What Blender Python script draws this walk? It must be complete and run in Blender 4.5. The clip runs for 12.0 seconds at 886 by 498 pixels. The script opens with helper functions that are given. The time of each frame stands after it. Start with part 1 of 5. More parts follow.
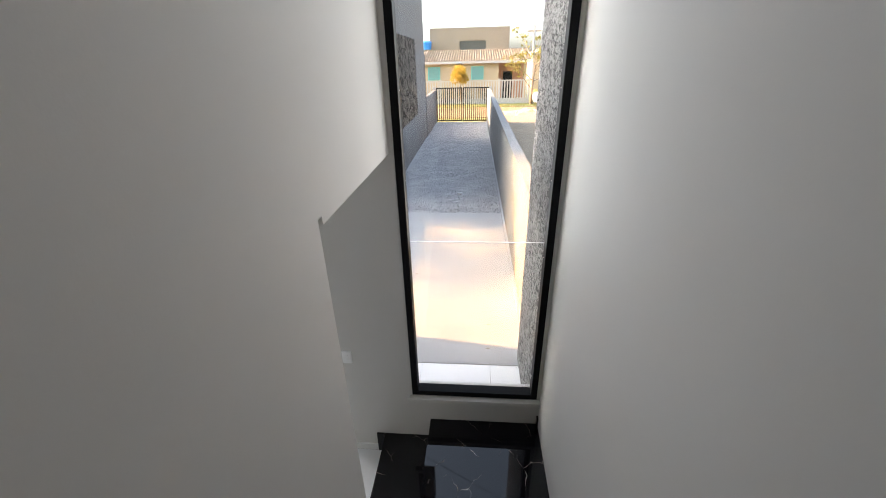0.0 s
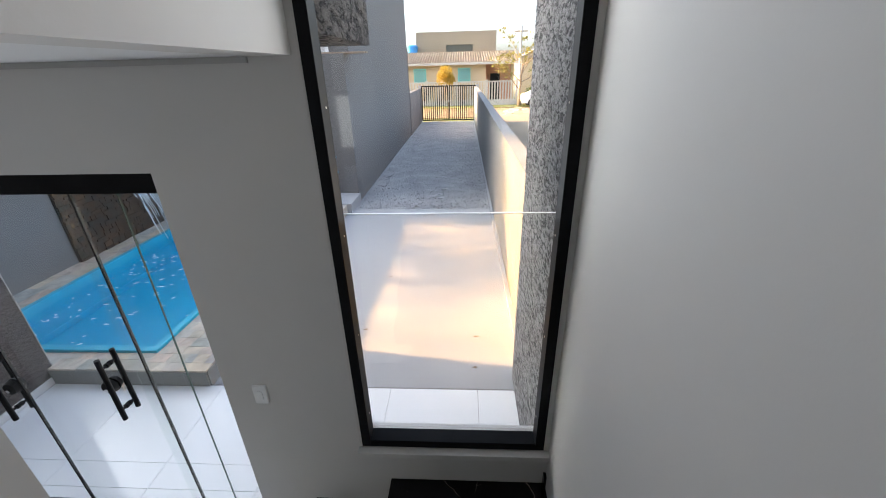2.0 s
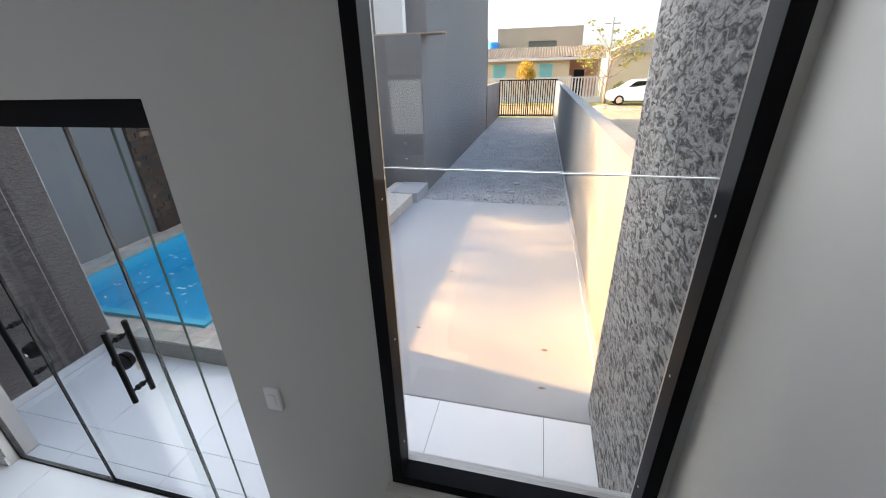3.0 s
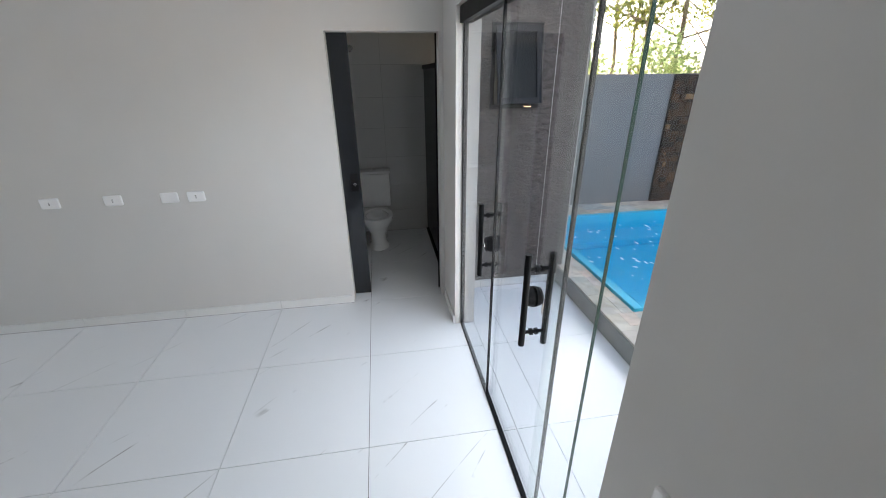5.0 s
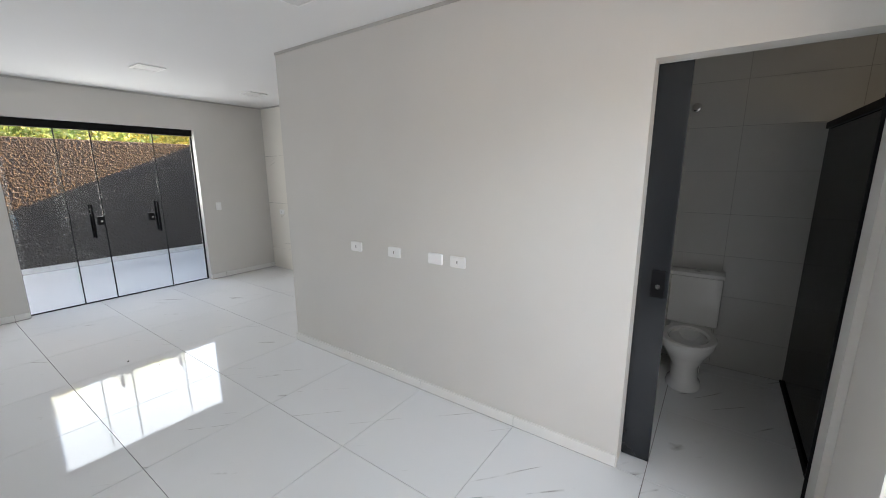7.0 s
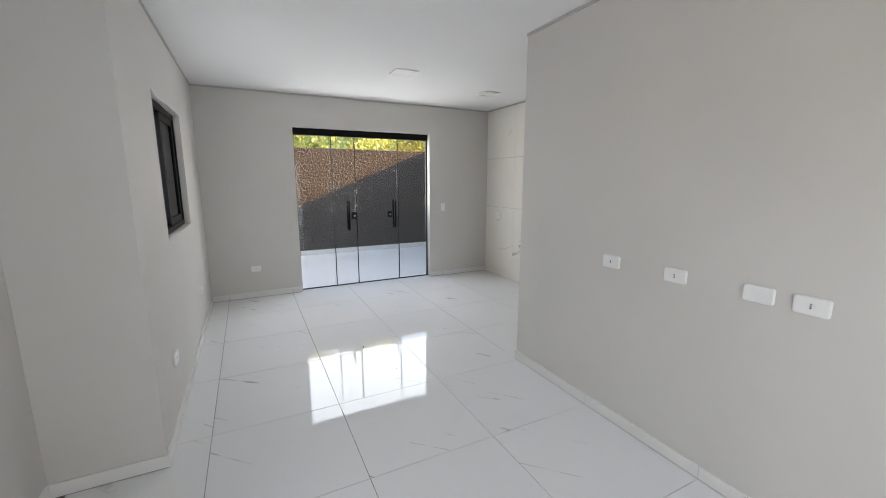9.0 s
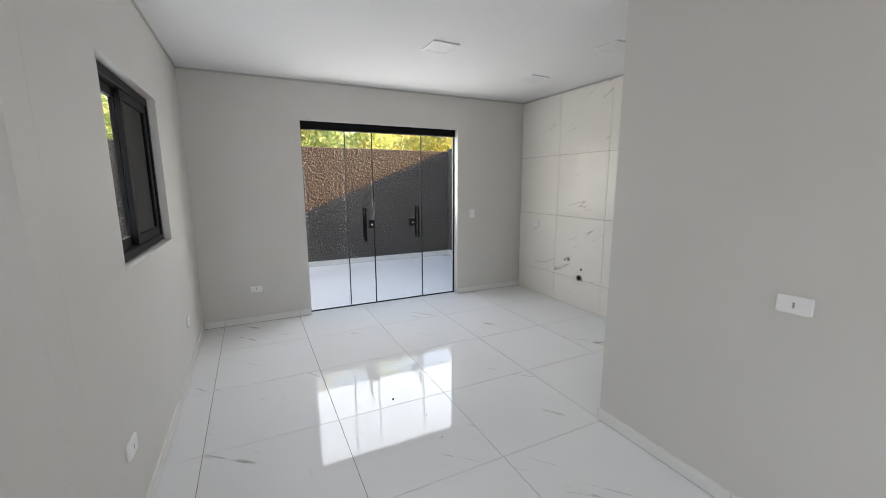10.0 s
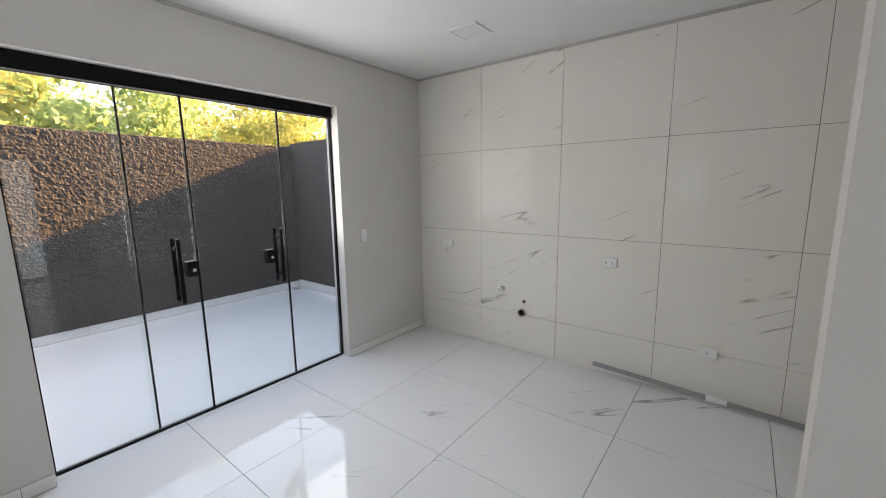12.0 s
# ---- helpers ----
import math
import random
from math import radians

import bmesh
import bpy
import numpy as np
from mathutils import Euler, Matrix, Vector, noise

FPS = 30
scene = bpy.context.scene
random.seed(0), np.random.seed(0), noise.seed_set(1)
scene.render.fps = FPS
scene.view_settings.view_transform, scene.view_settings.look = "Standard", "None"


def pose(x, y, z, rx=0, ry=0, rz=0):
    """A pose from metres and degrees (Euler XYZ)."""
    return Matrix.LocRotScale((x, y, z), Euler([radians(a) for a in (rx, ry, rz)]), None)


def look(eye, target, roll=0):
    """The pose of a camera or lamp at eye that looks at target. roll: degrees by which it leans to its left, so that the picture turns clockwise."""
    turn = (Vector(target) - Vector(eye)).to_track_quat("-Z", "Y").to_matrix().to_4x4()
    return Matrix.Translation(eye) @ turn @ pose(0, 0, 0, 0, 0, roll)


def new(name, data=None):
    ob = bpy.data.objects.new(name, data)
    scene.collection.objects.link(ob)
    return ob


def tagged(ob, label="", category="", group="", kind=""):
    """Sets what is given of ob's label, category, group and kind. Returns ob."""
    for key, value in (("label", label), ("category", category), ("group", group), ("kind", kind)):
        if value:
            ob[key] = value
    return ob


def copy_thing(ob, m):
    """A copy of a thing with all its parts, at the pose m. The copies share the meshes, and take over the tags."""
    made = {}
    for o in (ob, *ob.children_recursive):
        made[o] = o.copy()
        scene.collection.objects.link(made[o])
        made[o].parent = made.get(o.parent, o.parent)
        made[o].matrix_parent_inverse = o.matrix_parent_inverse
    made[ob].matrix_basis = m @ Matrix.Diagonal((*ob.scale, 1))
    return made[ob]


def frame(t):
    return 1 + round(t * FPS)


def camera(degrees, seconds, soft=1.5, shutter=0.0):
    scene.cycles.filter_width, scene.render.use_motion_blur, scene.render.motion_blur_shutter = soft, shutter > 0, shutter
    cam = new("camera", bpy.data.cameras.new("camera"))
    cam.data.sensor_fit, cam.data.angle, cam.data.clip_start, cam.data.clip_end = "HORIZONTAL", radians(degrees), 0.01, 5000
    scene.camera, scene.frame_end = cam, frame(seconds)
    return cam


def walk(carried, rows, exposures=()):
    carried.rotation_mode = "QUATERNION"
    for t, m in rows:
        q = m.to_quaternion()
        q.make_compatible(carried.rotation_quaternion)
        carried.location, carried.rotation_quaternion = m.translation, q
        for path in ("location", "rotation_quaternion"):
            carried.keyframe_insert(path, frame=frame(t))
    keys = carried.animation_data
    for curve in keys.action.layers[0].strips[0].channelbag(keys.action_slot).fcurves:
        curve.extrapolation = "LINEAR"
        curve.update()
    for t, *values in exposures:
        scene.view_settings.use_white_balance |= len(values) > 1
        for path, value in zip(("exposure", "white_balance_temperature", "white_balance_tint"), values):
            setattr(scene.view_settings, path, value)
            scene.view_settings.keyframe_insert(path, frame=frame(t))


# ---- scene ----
cam = camera(97.5, 12.0, 0.95)
PATH = [
    (0, (3.497, -2.203, 2.993), (3.343, -0.411, 2.119), -1.4),
    (0.5, (3.612, -2.013, 2.842), (3.504, -0.216, 1.971), -1.4),
    (1, (3.594, -1.852, 2.705), (3.502, -0.053, 1.836), -1.6),
    (1.5, (3.56, -1.615, 2.602), (3.473, 0.188, 1.74), -1.4),
    (2, (3.579, -1.415, 2.467), (3.474, 0.396, 1.625), -1.5),
    (2.5, (3.548, -1.208, 2.305), (3.357, 0.599, 1.469), -1.4),
    (2.7, (3.539, -1.117, 2.254), (3.279, 0.681, 1.418), -1.4),
    (4.3, (3.247, -0.49, 1.941), (1.711, 0.491, 1.117), -1.0),
    (4.5, (3.183, -0.478, 1.908), (1.535, 0.3, 1.083), -0.9),
    (5, (2.951, -0.478, 1.781), (1.149, -0.196, 0.96), -0.6),
    (5.5, (2.738, -0.438, 1.655), (0.896, -0.543, 0.883), -0.2),
    (6, (2.516, -0.436, 1.618), (0.678, -0.879, 0.966), -0.4),
    (6.5, (2.244, -0.498, 1.55), (0.465, -1.273, 1.065), -0.2),
    (7, (2.02, -0.49, 1.573), (0.421, -1.624, 1.174), -0.2),
    (7.5, (1.952, -0.534, 1.569), (0.592, -1.954, 1.206), 0.0),
    (7.7, (1.939, -0.552, 1.574), (0.679, -2.061, 1.209), 0.0),
    (9.3, (1.905, -1.402, 1.467), (1.05, -3.177, 1.122), -0.1),
    (9.5, (1.86, -1.579, 1.478), (1.012, -3.358, 1.137), -0.2),
    (10, (1.862, -2.035, 1.469), (0.996, -3.806, 1.132), -0.2),
    (10.5, (1.83, -2.5, 1.471), (0.895, -4.236, 1.135), -0.2),
    (11, (1.762, -2.986, 1.486), (0.712, -4.655, 1.152), -0.4),
    (11.5, (1.674, -3.451, 1.487), (0.409, -4.965, 1.159), -0.6),
    (12, (1.537, -3.835, 1.477), (-0.026, -5.042, 1.16), -0.8),
]
walk(cam, [(t, look(eye, target, roll)) for t, eye, target, roll in PATH],
     exposures=[(0.0, 2.92, 6350, 11), (0.5, 2.82, 6200, 10), (2.0, 2.66, 6100, 11), (2.6, 2.60, 6050, 11), (4.5, 2.93, 6050, 10), (5.0, 3.10, 6150, 10),
                (6.0, 3.16, 6200, 10), (7.5, 3.37, 6500, 11), (9.5, 3.29, 6450, 11), (10.5, 3.26, 6500, 11), (11.5, 3.12, 6500, 11), (12.0, 3.15, 6500, 12)])

# ---- light ----
SUN_EL, SUN_AZ = 22.3, 82.0      # degrees; azimuth from +y towards -x
world = bpy.data.worlds.new("sky")
scene.world = world
world.use_nodes = True
wn = world.node_tree
sky = wn.nodes.new("ShaderNodeTexSky")
sky.sky_type = "NISHITA"
sky.sun_disc = False
sky.sun_elevation = radians(SUN_EL)
sky.sun_rotation = radians(-SUN_AZ)
sky.air_density, sky.dust_density = 0.9, 4.5
wn.nodes["Background"].inputs["Strength"].default_value = 0.15
haze = wn.nodes.new("ShaderNodeHueSaturation")      # thin haze takes some blue out of the sky
haze.inputs["Saturation"].default_value = 0.62
wn.links.new(sky.outputs[0], haze.inputs["Color"])
wn.links.new(haze.outputs[0], wn.nodes["Background"].inputs["Color"])

to_sun = Vector((-math.sin(radians(SUN_AZ)) * math.cos(radians(SUN_EL)),
                 math.cos(radians(SUN_AZ)) * math.cos(radians(SUN_EL)), math.sin(radians(SUN_EL))))
sun = new("sun", bpy.data.lights.new("sun", "SUN"))
sun.data.energy, sun.data.angle, sun.data.color = 4.4, radians(0.7), (1.0, 0.53, 0.18)
sun.matrix_world = look(to_sun * 40, (0, 0, 0))


def window_light(name, eye, target, w, h, watts, colour=(0.93, 0.97, 1.0)):
    """The sky's light through an opening."""
    ob = new(name, bpy.data.lights.new(name, "AREA"))
    ob.data.shape, ob.data.size, ob.data.size_y = "RECTANGLE", w, h
    ob.data.energy, ob.data.color = watts, colour
    ob.matrix_world = look(eye, target)
    return ob


window_light("daylight_front_door", (1.43, 0.0785, 1.03), (1.43, -2, 1.03), 1.85, 1.95, 2.7, (1.0, 0.985, 0.965))
window_light("daylight_tall_window", (3.52, 0.0905, 3.2), (3.52, -2, 3.2), 0.85, 2.6, 1.9, (1.0, 0.99, 0.975))
window_light("daylight_back_door", (0.41, -6.6055, 1.53), (0.41, -4.5, 1.53), 1.8, 1.0, 2.5, (1.0, 0.965, 0.91))
window_light("daylight_bath_window", (-0.10, 0.55, 1.82), (-1.2, 0.55, 2.3), 0.3, 0.5, 0.22, (1.0, 0.84, 0.62))
window_light("daylight_side_window", (2.502, -4.78, 1.58), (0.4, -4.78, 1.58), 1.05, 0.85, 0.9)

# ---- materials ----


class Mat:
    """A small builder of node materials."""

    def __init__(self, name, colour=(0.5, 0.5, 0.5), rough=0.5, metal=0.0, spec=0.5):
        self.m = bpy.data.materials.new(name)
        self.m.use_nodes = True
        self.t = self.m.node_tree
        self.b = self.t.nodes["Principled BSDF"]
        self.put("Base Color", (*colour, 1))
        self.put("Roughness", rough)
        self.put("Metallic", metal)
        self.put("Specular IOR Level", spec)

    def put(self, name, value):
        self.b.inputs[name].default_value = value
        return self

    def node(self, kind, **values):
        n = self.t.nodes.new(kind)
        for k, v in values.items():
            n.inputs[k.replace("_", " ")].default_value = v
        return n

    def link(self, a, b):
        self.t.links.new(a, b)

    def coords(self, kind="Object", scale=(1, 1, 1), rot=(0, 0, 0)):
        if kind == "World":
            source = self.t.nodes.new("ShaderNodeNewGeometry").outputs["Position"]
        else:
            source = self.t.nodes.new("ShaderNodeTexCoord").outputs[kind]
        m = self.t.nodes.new("ShaderNodeMapping")
        m.inputs["Scale"].default_value = scale
        m.inputs["Rotation"].default_value = rot
        self.link(source, m.inputs["Vector"])
        return m.outputs[0]

    def noise(self, scale, detail=4, rough=0.55, co=None, distort=0.0):
        n = self.node("ShaderNodeTexNoise", Scale=scale, Detail=detail, Roughness=rough, Distortion=distort)
        self.link(co if co is not None else self.coords("World"), n.inputs["Vector"])
        return n.outputs["Fac"]

    def ramp(self, fac, stops):
        n = self.t.nodes.new("ShaderNodeValToRGB")
        e = n.color_ramp.elements
        while len(e) < len(stops):
            e.new(0.5)
        for el, (p, c) in zip(e, stops):
            el.position = p
            el.color = (*c, 1) if len(c) == 3 else c
        self.link(fac, n.inputs[0])
        return n.outputs[0]

    def mix(self, a, b, fac, blend="MIX"):
        n = self.t.nodes.new("ShaderNodeMix")
        n.data_type, n.blend_type = "RGBA", blend
        for s, v in ((n.inputs[0], fac), (n.inputs[6], a), (n.inputs[7], b)):
            if hasattr(v, "is_output"):
                self.link(v, s)
            else:
                s.default_value = v if isinstance(v, float) else (*v, 1)
        return n.outputs[2]

    def colour(self, out):
        self.link(out, self.b.inputs["Base Color"])
        return self

    def rough(self, fac, lo, hi):
        n = self.node("ShaderNodeMapRange", To_Min=lo, To_Max=hi)
        self.link(fac, n.inputs[0])
        self.link(n.outputs[0], self.b.inputs["Roughness"])
        return self

    def bump(self, height, strength=0.3, dist=0.01):
        n = self.node("ShaderNodeBump", Strength=strength, Distance=dist)
        self.link(height, n.inputs["Height"])
        if self.b.inputs["Normal"].is_linked:
            self.link(self.b.inputs["Normal"].links[0].from_socket, n.inputs["Normal"])
        self.link(n.outputs[0], self.b.inputs["Normal"])
        return self

    def random(self):
        return self.t.nodes.new("ShaderNodeObjectInfo").outputs["Random"]


def plain(name, colour, rough=0.5, metal=0.0, vary=0.08, scale=6.0, bump=0.0, bscale=60.0, spec=0.5, bdist=0.004):
    """A surface of one colour with slow stains and a fine grain."""
    m = Mat(name, colour, rough, metal, spec)
    lo = tuple(c * (1 - vary) for c in colour)
    hi = tuple(min(1, c * (1 + vary)) for c in colour)
    n = m.noise(scale, 5)
    m.colour(m.ramp(n, [(0.3, lo), (0.7, hi)]))
    m.rough(n, max(0, rough - 0.06), min(1, rough + 0.06))
    if bump:
        m.bump(m.noise(bscale, 4), bump, bdist)
    return m.m


PAINT = plain("greige_wall_paint", (0.60, 0.585, 0.56), 0.62, 0, 0.025, 1.3, 0.12, 140, 0.3, 0.0015)
CEILING = plain("white_ceiling_paint", (0.75, 0.75, 0.75), 0.8, 0, 0.012, 0.9, 0.05, 120, 0.2, 0.001)
WHITE_TRIM = plain("white_ceramic_trim", (0.74, 0.735, 0.72), 0.25, 0, 0.03, 3)
BLACK = plain("black_aluminium", (0.009, 0.009, 0.010), 0.5, 0.0, 0.15, 9, 0.04, 300, 0.07)
BLACK_GLOSS = plain("black_lacquered_metal", (0.007, 0.007, 0.008), 0.5, 0.0, 0.1, 9, spec=0.08)
ALU = plain("raw_aluminium", (0.50, 0.46, 0.41), 0.45, 0.6, 0.06, 12)
CHROME = plain("chrome", (0.75, 0.75, 0.76), 0.12, 1.0, 0.03, 15)
PLASTIC = plain("white_plastic", (0.80, 0.80, 0.80), 0.32, 0, 0.012, 20)
DARK = plain("dark_plastic", (0.012, 0.012, 0.013), 0.55, 0, 0.1, 30, spec=0.1)
CERAMIC = plain("white_glazed_ceramic", (0.78, 0.78, 0.77), 0.10, 0, 0.01, 8)
GREY_PAINT = plain("grey_exterior_paint", (0.165, 0.163, 0.16), 0.75, 0, 0.07, 1.6, 0.05, 70, 0.3, 0.001)


def marble_tile(name, base, vein, rough, scale=1.0, vary=0.015, strength=1.0, rot=(0, 0, 2.36), thin=1.0, gate0=0.57, stretch=(4.6, 0.42, 0.42), spec=0.5):
    """Polished porcelain with thin grey veins, other on each tile."""
    m = Mat(name, base, rough, 0, spec)
    tc = m.t.nodes.new("ShaderNodeTexCoord").outputs["Object"]
    rnd = m.random()
    add = m.t.nodes.new("ShaderNodeVectorMath")
    add.operation = "MULTIPLY_ADD"
    comb = m.t.nodes.new("ShaderNodeCombineXYZ")
    for i, k in enumerate((37.0, 53.0, 71.0)):
        mu = m.t.nodes.new("ShaderNodeMath")
        mu.operation = "MULTIPLY"
        mu.inputs[1].default_value = k
        m.link(rnd, mu.inputs[0])
        m.link(mu.outputs[0], comb.inputs[i])
    m.link(tc, add.inputs[0])
    add.inputs[1].default_value = (1, 1, 1)
    m.link(comb.outputs[0], add.inputs[2])
    mp = m.t.nodes.new("ShaderNodeMapping")
    mp.vector_type = "TEXTURE"
    mp.inputs["Rotation"].default_value = rot
    mp.inputs["Scale"].default_value = stretch
    m.link(add.outputs[0], mp.inputs["Vector"])
    n = m.node("ShaderNodeTexNoise", Scale=1.35 * scale, Detail=3.0, Roughness=0.4, Distortion=0.25)
    m.link(mp.outputs[0], n.inputs["Vector"])
    d = m.t.nodes.new("ShaderNodeMath")
    d.operation = "SUBTRACT"
    m.link(n.outputs["Fac"], d.inputs[0])
    d.inputs[1].default_value = 0.5
    a = m.t.nodes.new("ShaderNodeMath")
    a.operation = "ABSOLUTE"
    m.link(d.outputs[0], a.inputs[0])
    line = m.ramp(a.outputs[0], [(0.0, (1, 1, 1)), (0.005 * thin, (0.6, 0.6, 0.6)), (0.016 * thin, (0, 0, 0))])
    gate = m.node("ShaderNodeTexNoise", Scale=2.1 * scale, Detail=4.0, Roughness=0.65)
    m.link(add.outputs[0], gate.inputs["Vector"])
    g = m.ramp(gate.outputs["Fac"], [(gate0, (0, 0, 0)), (gate0 + 0.09, (1, 1, 1))])
    mask = m.mix(line, g, 1.0, "MULTIPLY")
    mul = m.mix(mask, (strength, strength, strength), 1.0, "MULTIPLY")
    cloud = m.node("ShaderNodeTexNoise", Scale=1.1 * scale, Detail=4.0, Roughness=0.6)
    m.link(add.outputs[0], cloud.inputs["Vector"])
    lo = tuple(c * (1 - vary * 2) for c in base)
    soft = m.ramp(cloud.outputs["Fac"], [(0.3, lo), (0.7, base)])
    m.colour(m.mix(soft, vein, mul))
    m.rough(cloud.outputs["Fac"], rough * 0.8, rough * 1.25)
    return m.m


FLOOR_TILE = marble_tile("white_marbled_porcelain_tile", (0.75, 0.757, 0.765), (0.26, 0.25, 0.24), 0.03, thin=0.42, gate0=0.535, strength=0.85)
WALL_TILE = marble_tile("cream_marbled_wall_tile", (0.78, 0.755, 0.70), (0.27, 0.25, 0.23), 0.06, rot=(0.40, 0, 0), strength=0.8, thin=0.42, gate0=0.535, stretch=(0.42, 4.6, 0.42), spec=0.2)


def black_stone_mat():
    """Polished black stone crossed by thin, broken white veins."""
    m = Mat("black_veined_stone", (0.004, 0.004, 0.005), 0.03, 0, 0.36)
    co = m.coords("World", (1, 1, 1), (0.3, 0.2, 0.7))
    warp = m.node("ShaderNodeTexNoise", Scale=3.0, Detail=4.0, Roughness=0.6)
    m.link(co, warp.inputs["Vector"])
    add = m.t.nodes.new("ShaderNodeVectorMath")
    add.operation = "MULTIPLY_ADD"
    m.link(warp.outputs["Color"], add.inputs[0])
    add.inputs[1].default_value = (0.25, 0.25, 0.25)
    m.link(co, add.inputs[2])
    cells = m.node("ShaderNodeTexVoronoi", Scale=4.4)
    cells.feature = "DISTANCE_TO_EDGE"
    m.link(add.outputs[0], cells.inputs["Vector"])
    line = m.ramp(cells.outputs["Distance"], [(0.0, (1, 1, 1)), (0.004, (0.4, 0.4, 0.4)), (0.010, (0, 0, 0))])
    gate = m.ramp(m.noise(5.0, 3, 0.6, co), [(0.50, (0, 0, 0)), (0.62, (1, 1, 1))])
    m.colour(m.mix((0.004, 0.004, 0.005), (0.52, 0.45, 0.38), m.mix(line, gate, 1.0, "MULTIPLY")))
    return m.m


BLACK_STONE = black_stone_mat()
OUT_TILE = plain("white_porcelain_outdoor_tile", (0.80, 0.80, 0.80), 0.10, 0, 0.03, 2)
GROUT = plain("grey_grout", (0.20, 0.195, 0.19), 0.9, 0, 0.15, 30)


def reflectance(t, base, normal=None):
    """How much a clear surface mirrors, by the angle at which it is met."""
    lw = t.nodes.new("ShaderNodeLayerWeight")
    lw.inputs["Blend"].default_value = 0.5
    if normal is not None:
        t.links.new(normal, lw.inputs["Normal"])
    p = t.nodes.new("ShaderNodeMath")
    p.operation = "POWER"
    p.inputs[1].default_value = 5.0
    t.links.new(lw.outputs["Facing"], p.inputs[0])
    q = t.nodes.new("ShaderNodeMath")
    q.operation = "MULTIPLY_ADD"
    q.inputs[1].default_value, q.inputs[2].default_value = 0.5, base
    t.links.new(p.outputs[0], q.inputs[0])
    return q.outputs[0]


def glass_mat(name, tint, gloss=0.9):
    """Clear float glass: it lets the light through and mirrors a little of what faces it."""
    m = bpy.data.materials.new(name)
    m.use_nodes = True
    t = m.node_tree
    t.nodes.remove(t.nodes["Principled BSDF"])
    out = t.nodes["Material Output"]
    tr = t.nodes.new("ShaderNodeBsdfTransparent")
    tr.inputs[0].default_value = (*tint, 1)
    gl = t.nodes.new("ShaderNodeBsdfGlossy")
    gl.inputs["Roughness"].default_value = 0.0
    gl.inputs[0].default_value = (gloss, gloss, gloss, 1)
    fr = reflectance(t, 0.030)
    mx = t.nodes.new("ShaderNodeMixShader")
    t.links.new(fr, mx.inputs[0])
    t.links.new(tr.outputs[0], mx.inputs[1])
    t.links.new(gl.outputs[0], mx.inputs[2])
    t.links.new(mx.outputs[0], out.inputs[0])
    return m


GLASS = glass_mat("clear_glass", (0.962, 0.978, 0.970))
GLASS_EDGE = plain("green_glass_edge", (0.007, 0.032, 0.022), 0.3, 0, 0.1, 10, spec=0.2)
GLASS_DARK = glass_mat("smoked_glass", (0.10, 0.11, 0.115), 0.9)

# ---- mesh helpers ----


def add_box(bm, x0, x1, y0, y1, z0, z1, bevel=0.0):
    made = bmesh.ops.create_cube(bm, size=1.0, matrix=Matrix.LocRotScale(
        ((x0 + x1) / 2, (y0 + y1) / 2, (z0 + z1) / 2), None, (abs(x1 - x0), abs(y1 - y0), abs(z1 - z0))))
    if bevel:
        edges = {e for v in made["verts"] for e in v.link_edges}
        bmesh.ops.bevel(bm, geom=list(edges), offset=bevel, segments=2, affect="EDGES", profile=0.6)
    return bm


def box(x0, x1, y0, y1, z0, z1, bevel=0.0):
    return add_box(bmesh.new(), x0, x1, y0, y1, z0, z1, bevel)


def add_tube(bm, p0, p1, r0, r1=None, seg=16, caps=True):
    p0, p1 = Vector(p0), Vector(p1)
    r1 = r0 if r1 is None else r1
    q = (p1 - p0).to_track_quat("Z", "Y")
    m = Matrix.Translation((p0 + p1) / 2) @ q.to_matrix().to_4x4()
    bmesh.ops.create_cone(bm, cap_ends=caps, segments=seg, radius1=r0, radius2=r1, depth=(p1 - p0).length, matrix=m)
    return bm


def tube(p0, p1, r0, r1=None, seg=16):
    return add_tube(bmesh.new(), p0, p1, r0, r1, seg)


def finish(ob, bm, material, smooth=False):
    bmesh.ops.recalc_face_normals(bm, faces=bm.faces)
    me = bpy.data.meshes.new(ob if isinstance(ob, str) else ob.name)
    if smooth:
        for f in bm.faces:
            f.smooth = True
        for e in bm.edges:
            if len(e.link_faces) == 2 and e.calc_face_angle(0) > 0.7:
                e.smooth = False
    bm.to_mesh(me)
    bm.free()
    me.materials.append(material)
    return me


def thing(name, bm, material, label="", category="", group="", kind="", smooth=False):
    ob = new(name, finish(name, bm, material, smooth))
    return tagged(ob, label, category, group, kind)


def holder(name, at, label="", category="", group="", kind=""):
    ob = new(name)
    ob.empty_display_size = 0.05
    ob.matrix_world = Matrix.Translation(at)
    return tagged(ob, label, category, group, kind)


def part(name, bm, material, parent, label="", smooth=False):
    """Links a mesh, in the world's coordinates, under a thing or a part."""
    ob = new(name, finish(name, bm, material, smooth))
    ob.parent = parent
    ob.matrix_parent_inverse = Matrix.Identity(4)
    if parent.parent is None:
        ob.matrix_basis = parent.matrix_basis.inverted()
    if label:
        ob["label"] = label
    return ob


